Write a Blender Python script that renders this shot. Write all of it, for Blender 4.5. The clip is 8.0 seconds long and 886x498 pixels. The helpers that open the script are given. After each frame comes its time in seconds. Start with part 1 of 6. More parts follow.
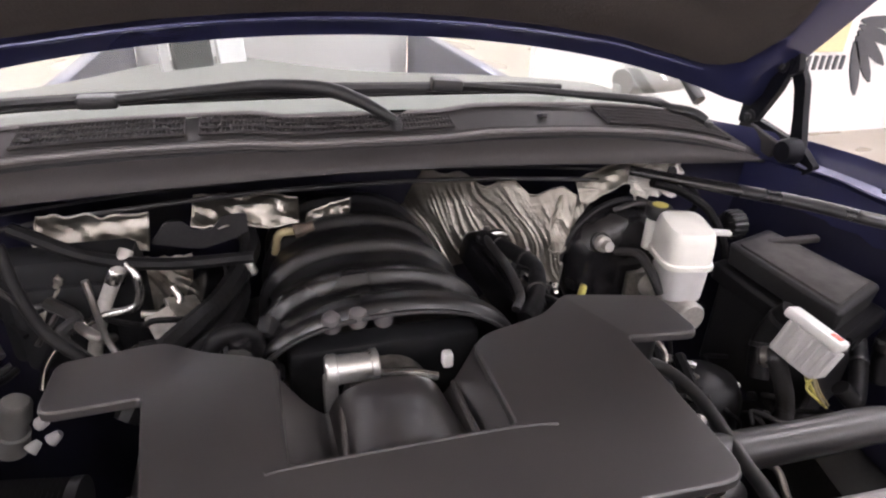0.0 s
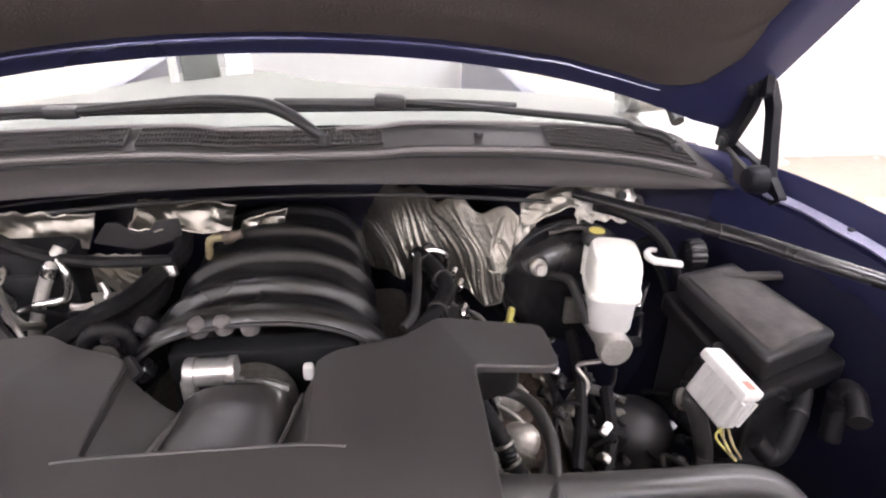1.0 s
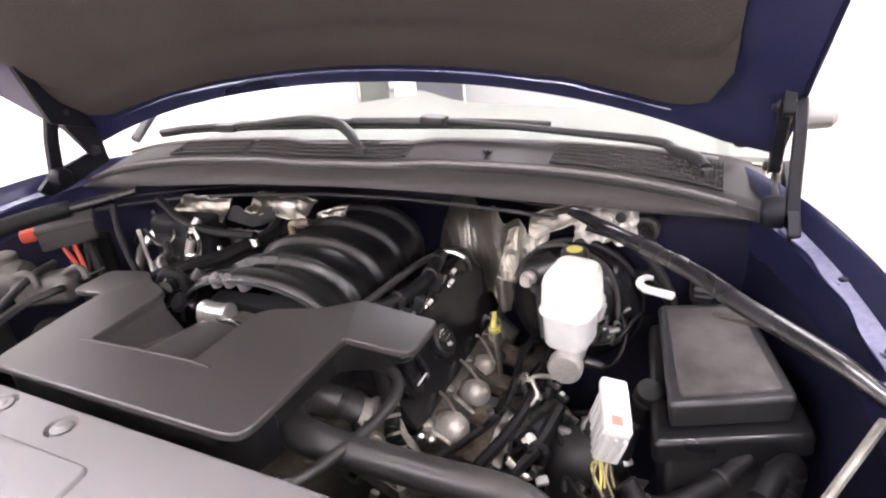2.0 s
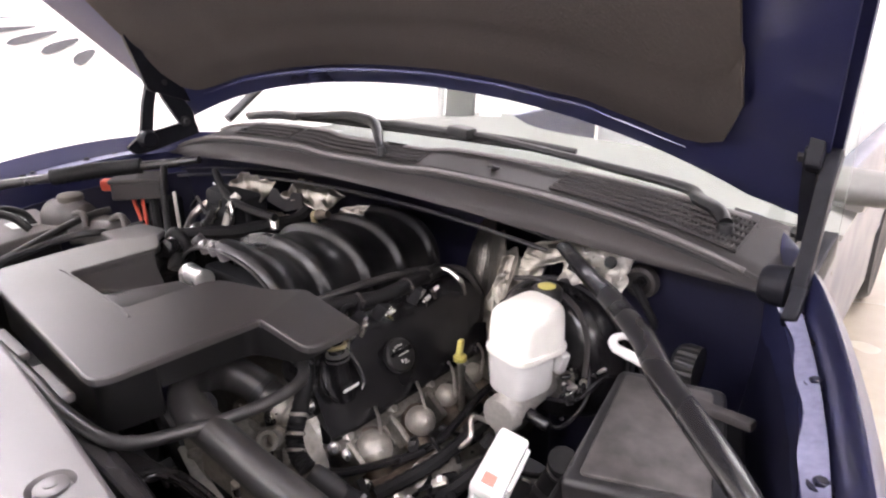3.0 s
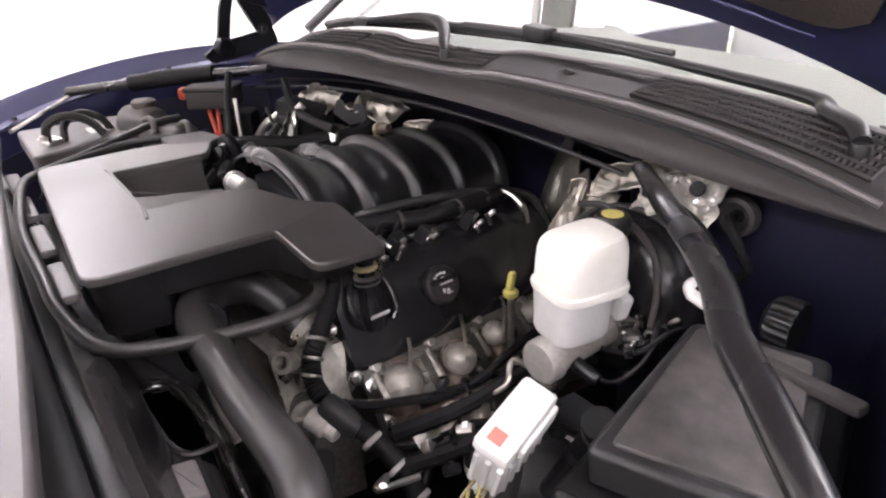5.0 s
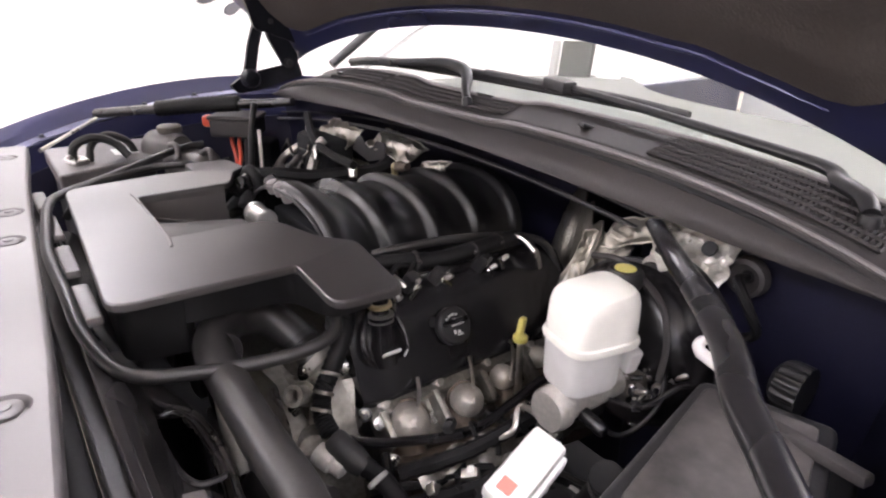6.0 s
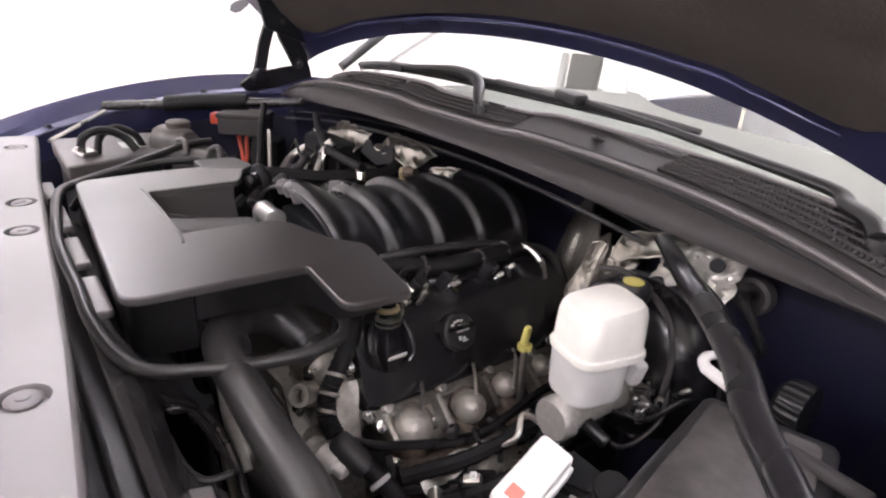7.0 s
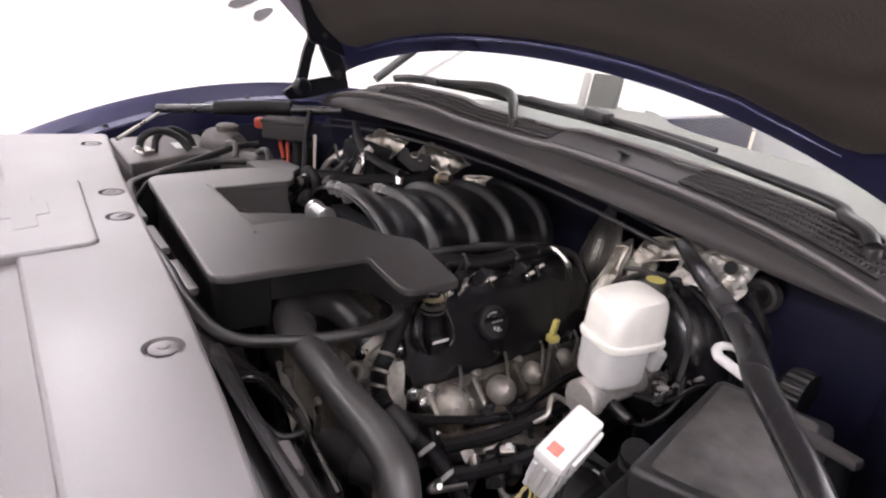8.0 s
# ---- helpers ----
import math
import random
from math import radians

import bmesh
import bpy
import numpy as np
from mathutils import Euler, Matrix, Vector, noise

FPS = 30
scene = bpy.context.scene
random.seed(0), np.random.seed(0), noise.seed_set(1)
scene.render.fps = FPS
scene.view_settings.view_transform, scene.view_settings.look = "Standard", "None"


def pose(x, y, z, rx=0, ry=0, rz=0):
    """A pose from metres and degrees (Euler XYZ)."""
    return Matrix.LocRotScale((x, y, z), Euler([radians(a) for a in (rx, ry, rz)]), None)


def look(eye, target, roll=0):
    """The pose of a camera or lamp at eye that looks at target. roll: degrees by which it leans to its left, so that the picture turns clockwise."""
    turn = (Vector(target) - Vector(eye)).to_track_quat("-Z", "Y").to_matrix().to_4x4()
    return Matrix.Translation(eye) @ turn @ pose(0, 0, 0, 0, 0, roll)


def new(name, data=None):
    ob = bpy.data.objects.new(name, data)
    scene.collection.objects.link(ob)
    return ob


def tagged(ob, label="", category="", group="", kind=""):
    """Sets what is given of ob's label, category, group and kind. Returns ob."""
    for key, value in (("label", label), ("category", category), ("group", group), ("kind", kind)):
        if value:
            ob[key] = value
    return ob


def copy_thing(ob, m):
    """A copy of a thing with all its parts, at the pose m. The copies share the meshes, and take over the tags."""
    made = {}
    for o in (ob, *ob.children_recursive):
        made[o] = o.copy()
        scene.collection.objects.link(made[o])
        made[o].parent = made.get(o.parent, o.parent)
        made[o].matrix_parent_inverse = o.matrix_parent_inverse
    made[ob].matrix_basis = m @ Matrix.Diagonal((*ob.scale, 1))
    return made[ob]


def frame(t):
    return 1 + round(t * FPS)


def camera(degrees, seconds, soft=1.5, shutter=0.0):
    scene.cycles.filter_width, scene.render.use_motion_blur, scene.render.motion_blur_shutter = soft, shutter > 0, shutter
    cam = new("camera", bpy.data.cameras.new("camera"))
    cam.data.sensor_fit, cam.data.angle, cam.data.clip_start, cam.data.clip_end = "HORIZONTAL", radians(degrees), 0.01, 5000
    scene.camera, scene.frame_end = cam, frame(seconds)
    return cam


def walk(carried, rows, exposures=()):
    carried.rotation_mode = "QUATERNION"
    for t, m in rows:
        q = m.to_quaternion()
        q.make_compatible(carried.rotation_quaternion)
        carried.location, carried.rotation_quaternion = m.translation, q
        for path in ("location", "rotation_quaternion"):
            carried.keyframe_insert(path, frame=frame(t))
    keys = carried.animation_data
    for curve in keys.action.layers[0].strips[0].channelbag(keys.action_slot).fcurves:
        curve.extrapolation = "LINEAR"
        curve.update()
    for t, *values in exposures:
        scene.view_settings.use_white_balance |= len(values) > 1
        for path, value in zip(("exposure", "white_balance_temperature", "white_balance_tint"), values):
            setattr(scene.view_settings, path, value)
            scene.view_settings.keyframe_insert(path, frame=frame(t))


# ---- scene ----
cam = camera(71.96, 8.0, soft=2.2)
PATH = [
    (0, (-0.1383, 0.1172, 1.5499), (0.1344, 0.9650, 1.0950), 2.48),
    (0.5, (-0.1568, 0.1457, 1.5352), (0.1191, 0.9950, 1.0851), 4.82),
    (1, (0.1299, 0.0603, 1.5772), (0.2480, 0.9448, 1.1258), 1.18),
    (1.2, (0.2702, 0.0619, 1.5794), (0.2005, 0.9511, 1.1274), -4.61),
    (2.3, (0.7726, 0.0087, 1.5976), (0.3423, 0.8118, 1.1855), -4.73),
    (2.5, (0.8276, 0.0265, 1.5910), (0.3773, 0.8113, 1.1652), -3.71),
    (2.7, (0.9065, 0.1036, 1.5629), (0.3860, 0.8665, 1.1793), -3.15),
    (2.9, (0.9108, 0.1686, 1.5424), (0.3293, 0.8928, 1.1717), -2.67),
    (3, (0.8978, 0.2079, 1.5147), (0.2834, 0.9195, 1.1736), -0.73),
    (3.3, (0.9164, 0.3302, 1.4897), (0.2305, 0.9584, 1.1224), -0.15),
    (3.5, (0.9174, 0.3566, 1.4886), (0.2082, 0.9703, 1.1415), 0.16),
    (3.7, (0.9076, 0.3511, 1.4934), (0.1696, 0.9540, 1.1903), -0.88),
    (4, (0.8795, 0.3458, 1.4736), (0.1373, 0.9264, 1.1389), 0.28),
    (4.5, (0.8792, 0.3331, 1.4572), (0.1682, 0.9135, 1.0601), 0.66),
    (5, (0.8856, 0.3481, 1.4427), (0.1721, 0.9000, 1.0111), -1.69),
    (6.5, (0.8831, 0.3163, 1.4712), (0.1467, 0.8819, 1.0998), 3.08),
    (7, (0.8763, 0.3093, 1.4667), (0.1457, 0.8791, 1.0904), 3.87),
    (7.2, (0.8665, 0.3047, 1.4672), (0.1227, 0.8550, 1.0877), 3.12),
    (7.5, (0.8592, 0.2683, 1.4796), (0.0904, 0.7924, 1.1130), 3.55),
    (8, (0.9227, 0.2059, 1.4794), (0.1817, 0.7727, 1.1194), 5.63),
]
walk(cam, [(t, look(eye, target, roll)) for t, eye, target, roll in PATH],
     [(0.0, 0.06, 6300, 19), (0.5, 0.18, 6300, 19), (0.7, 0.28, 6300, 19), (1.0, 0.62, 6300, 19), (1.2, 0.72, 6300, 19), (2.3, 0.87, 6300, 19), (2.5, 0.82, 6300, 19), (3.0, 0.57, 6300, 19), (3.5, 0.34, 6300, 19), (4.0, 0.31, 6300, 19), (5.2, 0.34, 6300, 19), (6.5, 0.26, 6300, 19), (8.0, 0.12, 6300, 19)])

# ---------------------------------------------------------------- light
world = bpy.data.worlds.new("showroom_air")
scene.world = world
world.use_nodes = True
world.node_tree.nodes["Background"].inputs["Color"].default_value = (1.0, 0.98, 0.96, 1)
world.node_tree.nodes["Background"].inputs["Strength"].default_value = 0.5
LAMP_STRENGTH = 22.0


# ---------------------------------------------------------------- materials
def mat(name, base, rough=0.5, metal=0.0, spec=0.5, vary=0.25, fine=60.0, coarse=5.0, bump=0.05, coat=0.0, rand=0.0):
    """Principled surface with colour, gloss and relief that vary at two scales."""
    m = bpy.data.materials.new(name)
    m.use_nodes = True
    nt = m.node_tree
    b = nt.nodes["Principled BSDF"]
    b.inputs["Metallic"].default_value = metal
    b.inputs["Specular IOR Level"].default_value = spec
    b.inputs["Coat Weight"].default_value = coat
    b.inputs["Coat Roughness"].default_value = 0.12
    b.inputs["Coat IOR"].default_value = 1.7
    tc = nt.nodes.new("ShaderNodeTexCoord")
    n1 = nt.nodes.new("ShaderNodeTexNoise")
    n1.inputs["Scale"].default_value, n1.inputs["Detail"].default_value = fine, 4.0
    n2 = nt.nodes.new("ShaderNodeTexNoise")
    n2.inputs["Scale"].default_value, n2.inputs["Detail"].default_value = coarse, 3.0
    for n in (n1, n2):
        nt.links.new(tc.outputs["Object"], n.inputs["Vector"])
    add = nt.nodes.new("ShaderNodeMath")
    add.operation = "ADD"
    nt.links.new(n1.outputs["Fac"], add.inputs[0])
    nt.links.new(n2.outputs["Fac"], add.inputs[1])
    ramp = nt.nodes.new("ShaderNodeMapRange")
    ramp.inputs["From Min"].default_value, ramp.inputs["From Max"].default_value = 0.65, 1.35
    ramp.inputs["To Min"].default_value, ramp.inputs["To Max"].default_value = 1 - vary, 1 + vary
    nt.links.new(add.outputs[0], ramp.inputs["Value"])
    mul = nt.nodes.new("ShaderNodeVectorMath")
    mul.operation = "SCALE"
    mul.inputs[0].default_value = base
    nt.links.new(ramp.outputs["Result"], mul.inputs["Scale"])
    nt.links.new(mul.outputs["Vector"], b.inputs["Base Color"])
    rr = nt.nodes.new("ShaderNodeMapRange")
    rr.inputs["From Min"].default_value, rr.inputs["From Max"].default_value = 0.3, 0.7
    rr.inputs["To Min"].default_value, rr.inputs["To Max"].default_value = max(0.02, rough * 0.8), min(1, rough * 1.2)
    nt.links.new(n2.outputs["Fac"], rr.inputs["Value"])
    nt.links.new(rr.outputs["Result"], b.inputs["Roughness"])
    if bump > 0:
        bp = nt.nodes.new("ShaderNodeBump")
        bp.inputs["Strength"].default_value, bp.inputs["Distance"].default_value = bump, 0.004
        nt.links.new(n1.outputs["Fac"], bp.inputs["Height"])
        nt.links.new(bp.outputs["Normal"], b.inputs["Normal"])
    return m


def glow(name, colour, strength):
    m = bpy.data.materials.new(name)
    m.use_nodes = True
    b = m.node_tree.nodes["Principled BSDF"]
    b.inputs["Base Color"].default_value = (*colour, 1)
    b.inputs["Emission Color"].default_value = (*colour, 1)
    b.inputs["Emission Strength"].default_value = strength
    return m


def glass(name, tint=(0.93, 0.97, 0.95), rough=0.0):
    m = bpy.data.materials.new(name)
    m.use_nodes = True
    b = m.node_tree.nodes["Principled BSDF"]
    b.inputs["Base Color"].default_value = (*tint, 1)
    b.inputs["Transmission Weight"].default_value = 1.0
    b.inputs["Roughness"].default_value = rough
    b.inputs["IOR"].default_value = 1.45
    return m


PAINT = mat("navy_paint", (0.028, 0.030, 0.092), 0.33, 0.5, 0.6, 0.15, 900, 3, 0.0, coat=0.45)
# Navy flange paint turned pale lavender: the lamp glare is in the colour.
FLANGE = mat("glare_blue_flange", (0.21, 0.21, 0.31), 0.4, 0.2, 0.6, 0.25, 120, 18, 0.08, coat=0.5)
# Darker satin copy of the navy, with the engine bay's shade in its colour.
PAINT_IN = mat("navy_satin_bay_shade", (0.010, 0.0097, 0.025), 0.42, 0.1, 0.4, 0.25, 300, 4, 0.02, coat=0.12)
COVER = mat("moulded_cover_plastic", (0.038, 0.034, 0.034), 0.35, 0, 1.0, 0.12, 700, 3, 0.05)
BLACK = mat("black_plastic", (0.022, 0.021, 0.022), 0.42, 0, 0.45, 0.3, 250, 6, 0.06)
MANIFOLD = mat("satin_manifold_plastic", (0.010, 0.0095, 0.010), 0.32, 0, 0.42, 0.15, 300, 4, 0.004)
BLACK_GLOSS = mat("gloss_black_plastic", (0.013, 0.012, 0.013), 0.25, 0, 0.55, 0.08, 200, 6, 0.002)
DUSTY = mat("dusty_plastic", (0.066, 0.060, 0.058), 0.50, 0, 0.4, 0.62, 38, 9, 0.10)
SHINY = mat("glossy_moulded_shroud", (0.028, 0.0255, 0.026), 0.25, 0, 0.8, 0.2, 120, 7, 0.03)
ROUGHCAST = mat("grey_cast_alloy", (0.27, 0.255, 0.23), 0.48, 0.4, 0.5, 0.5, 60, 22, 0.3)
BRIGHTFOIL = mat("bright_crumpled_foil", (0.62, 0.60, 0.56), 0.38, 0.75, 0.5, 0.12, 60, 9, 0.05)
RUBBER = mat("black_rubber", (0.022, 0.021, 0.021), 0.55, 0, 0.4, 0.3, 150, 8, 0.08)
THICK = mat("worn_hose_rubber", (0.030, 0.0275, 0.027), 0.38, 0, 0.65, 0.25, 200, 8, 0.05)
HOSE = mat("hose_rubber", (0.022, 0.0205, 0.020), 0.40, 0, 0.55, 0.25, 200, 8, 0.05)
LOOM = mat("cable_loom", (0.0085, 0.008, 0.0085), 0.55, 0, 0.2, 0.3, 120, 10, 0.15)
COWL = mat("grey_cowl_plastic", (0.046, 0.0415, 0.041), 0.58, 0, 0.28, 0.2, 500, 4, 0.08)
PAD = mat("hood_insulation", (0.050, 0.042, 0.038), 0.9, 0, 0.2, 0.12, 260, 3, 0.25)
SHROUD = mat("radiator_cover_plastic", (0.12, 0.11, 0.112), 0.42, 0, 0.9, 0.1, 800, 3, 0.04)
RESERVOIR_LOW = mat("cloudy_white_plastic", (0.62, 0.61, 0.60), 0.4, 0, 0.5, 0.08, 40, 6, 0.02)
RESERVOIR = mat("translucent_white_plastic", (0.88, 0.865, 0.80), 0.32, 0, 0.5, 0.06, 40, 6, 0.02)
WHITE = mat("white_plastic", (0.80, 0.79, 0.77), 0.45, 0, 0.5, 0.06, 60, 6, 0.03)
FOIL = mat("crinkled_foil", (0.31, 0.29, 0.255), 0.42, 1.0, 0.5, 0.22, 45, 7, 0.08)
ALU = mat("cast_aluminium", (0.28, 0.265, 0.24), 0.40, 0.85, 0.5, 0.35, 160, 14, 0.4)
STEEL = mat("zinc_steel", (0.55, 0.53, 0.50), 0.3, 1.0, 0.5, 0.2, 90, 10, 0.1)
CHROME = mat("bright_aluminium", (0.80, 0.79, 0.77), 0.22, 1.0, 0.5, 0.1, 90, 10, 0.05)
SLEEVE = mat("dented_heat_sleeve", (0.46, 0.43, 0.385), 0.42, 0.45, 0.5, 0.25, 70, 25, 0.6)
BRUSHED = mat("brushed_aluminium", (0.60, 0.59, 0.57), 0.34, 0.8, 0.5, 0.1, 200, 14, 0.05)
TANK = mat("weathered_grey_plastic", (0.085, 0.078, 0.074), 0.45, 0, 0.4, 0.3, 60, 12, 0.1)
HINGE = mat("dull_hinge_black", (0.0075, 0.0075, 0.011), 0.5, 0, 0.2, 0.3, 90, 8, 0.1)
MIRROR = mat("mirror_grey", (0.17, 0.165, 0.155), 0.5, 0, 0.4, 0.1, 60, 6, 0.02)
CAST = mat("blasted_aluminium", (0.46, 0.44, 0.41), 0.5, 0.35, 0.5, 0.2, 140, 20, 0.12)
LIDBROWN = mat("dull_brown_cap", (0.10, 0.088, 0.075), 0.5, 0, 0.4, 0.25, 60, 8, 0.05)
RUST = mat("rusty_iron", (0.125, 0.098, 0.078), 0.7, 0.4, 0.4, 0.5, 90, 14, 0.4)
YELLOW = mat("yellow_plastic", (0.64, 0.57, 0.17), 0.4, 0, 0.5, 0.1, 60, 8, 0.02)
OCHRE = mat("ochre_tape", (0.28, 0.23, 0.13), 0.5, 0, 0.4, 0.2, 60, 8, 0.05)
RED = mat("red_insulation", (0.62, 0.08, 0.04), 0.45, 0, 0.5, 0.15, 60, 8, 0.03)
PINK = mat("red_label", (0.85, 0.22, 0.18), 0.6, 0, 0.3, 0.1, 90, 8, 0.0)
PRINT = mat("white_print", (0.75, 0.75, 0.73), 0.6, 0, 0.3, 0.1, 200, 8, 0.0)
DASH = mat("pale_dashboard", (0.25, 0.245, 0.23), 0.8, 0, 0.2, 0.04, 20, 3, 0.0)
INTERIOR = mat("dark_interior", (0.06, 0.065, 0.06), 0.7, 0, 0.3, 0.2, 100, 4, 0.05)
GLASS = glass("windscreen_glass")
FLOOR = mat("polished_floor", (0.36, 0.315, 0.25), 0.28, 0, 0.5, 0.08, 12, 0.6, 0.01)
WALL = mat("white_wall", (0.88, 0.87, 0.86), 0.7, 0, 0.3, 0.03, 20, 1, 0.02)
# Pale grey plastic, also the painted edge highlight of the cowl lips.
LIP = mat("pale_grey_and_highlight", (0.135, 0.122, 0.120), 0.42, 0, 0.6, 0.2, 200, 6, 0.04)
# Matte black for deep parts and for the painted shade line below the cowl lip.
DARK = mat("matte_black_and_shade", (0.010, 0.010, 0.011), 0.7, 0, 0.3, 0.4, 40, 5, 0.1)
GREY = mat("grey_panel", (0.42, 0.41, 0.40), 0.6, 0, 0.4, 0.1, 30, 3, 0.02)
LAMP = glow("lamp_panel", (1.0, 0.985, 0.985), LAMP_STRENGTH)


# ---------------------------------------------------------------- mesh helpers
def thing(name, at, label, category, group="", kind=""):
    e = new(name)
    e.location = at
    e.empty_display_size = 0.05
    return tagged(e, label, category, group, kind)


def part(name, bm, material, parent=None, label="", smooth=True, limit=40):
    """Links a bmesh as one mesh object; its points are world places."""
    bmesh.ops.recalc_face_normals(bm, faces=bm.faces)
    if smooth:
        lim = radians(limit)
        for fc in bm.faces:
            fc.smooth = True
        for ed in bm.edges:
            if len(ed.link_faces) == 2 and ed.calc_face_angle(0) > lim:
                ed.smooth = False
    areas = sorted(fc.calc_area() for fc in bm.faces)
    flat = smooth and len(areas) > 6 and areas[-1] > 6 * areas[len(areas) // 2]
    me = bpy.data.meshes.new(name)
    bm.to_mesh(me)
    bm.free()
    me.materials.append(material)
    ob = new(name, me)
    if flat:
        wn = ob.modifiers.new("weighted", "WEIGHTED_NORMAL")
        wn.keep_sharp = True
    if parent is not None:
        ob.parent = parent
        top = parent
        while top.parent is not None:
            top = top.parent
        ob.matrix_parent_inverse = Matrix.Translation(-top.location) if parent is top else Matrix.Identity(4)
    if label:
        ob["label"] = label
    return ob


def box(c, s, bevel=0.004, rot=None, bm=None, seg=2):
    bm = bm or bmesh.new()
    tmp = bmesh.new()
    bmesh.ops.create_cube(tmp, size=1.0, matrix=Matrix.Diagonal((s[0], s[1], s[2], 1)))
    if bevel > 0:
        bmesh.ops.bevel(tmp, geom=tmp.edges[:], offset=min(bevel, min(s) * 0.45), segments=seg, profile=0.5, affect="EDGES")
    m = Matrix.Translation(c)
    if rot:
        m = m @ Euler([radians(a) for a in rot]).to_matrix().to_4x4()
    tmp.transform(m)
    return merge(bm, tmp)


def merge(bm, tmp):
    me = bpy.data.meshes.new("tmp")
    tmp.to_mesh(me)
    tmp.free()
    bm.from_mesh(me)
    bpy.data.meshes.remove(me)
    return bm


def ring_faces(bm, rings, closed=True, cap=True):
    n = len(rings[0])
    for a, b in zip(rings, rings[1:]):
        for i in range(n if closed else n - 1):
            j = (i + 1) % n
            bm.faces.new((a[i], a[j], b[j], b[i]))
    if cap and closed:
        bm.faces.new(rings[0][::-1])
        bm.faces.new(rings[-1])


def loft(sections, bm=None, closed=True, cap=True):
    bm = bm or bmesh.new()
    rings = [[bm.verts.new(p) for p in s] for s in sections]
    ring_faces(bm, rings, closed, cap)
    return bm


def smooth_path(pts, per=6):
    """Catmull-Rom points through pts."""
    p = [Vector(q) for q in pts]
    if len(p) < 3:
        return [p[0].lerp(p[-1], i / per) for i in range(per + 1)]
    p = [p[0] * 2 - p[1], *p, p[-1] * 2 - p[-2]]
    out = []
    for a, b, c, d in zip(p, p[1:], p[2:], p[3:]):
        for i in range(per):
            t = i / per
            out.append(0.5 * (2 * b + (c - a) * t + (2 * a - 5 * b + 4 * c - d) * t * t + (3 * b - a - 3 * c + d) * t**3))
    out.append(p[-2])
    return out


def tube(pts, r, seg=10, per=6, bm=None, ribs=0.0, flat=1.0):
    """A pipe swept along a smooth path; ribs: relief of a corrugated loom; r may be a list of radii."""
    bm = bm or bmesh.new()
    path = smooth_path(pts, per)
    n = len(path)
    rr = r if isinstance(r, (list, tuple)) else [r, r]
    up = Vector((0, 0, 1))
    rings = []
    last = None
    for i, c in enumerate(path):
        d = (path[min(i + 1, n - 1)] - path[max(i - 1, 0)]).normalized()
        side = d.cross(up) if abs(d.z) < 0.95 else d.cross(Vector((1, 0, 0)))
        side.normalize()
        if last is not None and side.dot(last) < 0:
            side = -side
        last = side
        top = side.cross(d).normalized()
        f = i / max(1, n - 1) * (len(rr) - 1)
        k = min(int(f), len(rr) - 2)
        rad = rr[k] * (1 - (f - k)) + rr[k + 1] * (f - k)
        if ribs:
            rad *= 1 + (ribs if i % 2 else -ribs)
        rings.append([bm.verts.new(c + rad * (math.cos(a) * side + flat * math.sin(a) * top)) for a in [2 * math.pi * q / seg for q in range(seg)]])
    ring_faces(bm, rings)
    return bm


def lathe(profile, base, axis=(0, 0, 1), seg=24, bm=None):
    """Revolves (radius, height) pairs about an axis through base."""
    bm = bm or bmesh.new()
    q = Vector(axis).normalized().to_track_quat("Z", "Y").to_matrix()
    b = Vector(base)
    rings = []
    for r, h in profile:
        rings.append([bm.verts.new(b + q @ Vector((max(r, 1e-4) * math.cos(2 * math.pi * i / seg), max(r, 1e-4) * math.sin(2 * math.pi * i / seg), h))) for i in range(seg)])
    ring_faces(bm, rings)
    return bm


def round_poly(pts, r=0.015, seg=4):
    """Rounds the corners of a 2D outline; a point may carry its own radius as a third number."""
    out = []
    n = len(pts)
    for i in range(n):
        p = Vector(pts[i][:2])
        rad = pts[i][2] if len(pts[i]) > 2 else r
        a, b = Vector(pts[i - 1][:2]) - p, Vector(pts[(i + 1) % n][:2]) - p
        k = min(rad, a.length * 0.45, b.length * 0.45)
        p0, p1 = p + a.normalized() * k, p + b.normalized() * k
        for j in range(seg + 1):
            t = j / seg
            out.append(p0 * (1 - t) ** 2 + p * 2 * t * (1 - t) + p1 * t * t)
    return out


def prism(outline, z0, z1, bevel=0.006, bm=None, m=None, draft=0.0, slope=None):
    """A plate from a 2D outline between two heights, its upper edge rounded; slope(x, y) lifts the points."""
    bm = bm or bmesh.new()
    c = sum((Vector(p) for p in outline), Vector((0, 0))) / len(outline)
    rings = []
    n = len(outline)

    def inset(d):
        res = []
        for i in range(n):
            p, a, b = Vector(outline[i]), Vector(outline[i - 1]), Vector(outline[(i + 1) % n])
            t = (b - a).normalized()
            nrm = Vector((-t.y, t.x))
            res.append(p + nrm * d)
        return res

    area = sum(outline[i - 1][0] * outline[i][1] - outline[i][0] * outline[i - 1][1] for i in range(n))
    sgn = 1 if area > 0 else -1
    levels = [(0, z0)]
    for k in range(4):
        a = k / 3 * math.pi / 2
        levels.append((bevel * (1 - math.cos(a)) * sgn + 0, z1 - bevel + bevel * math.sin(a)))
    for d, z in levels:
        ring = inset(d - (draft * sgn if z == z0 else 0)) if (d or draft) else [Vector(p) for p in outline]
        vs = []
        for p in ring:
            v = Vector((p.x, p.y, z))
            if slope:
                v.z += slope(v.x, v.y)
            vs.append(bm.verts.new(m @ v if m else v))
        rings.append(vs)
    ring_faces(bm, rings)
    return bm


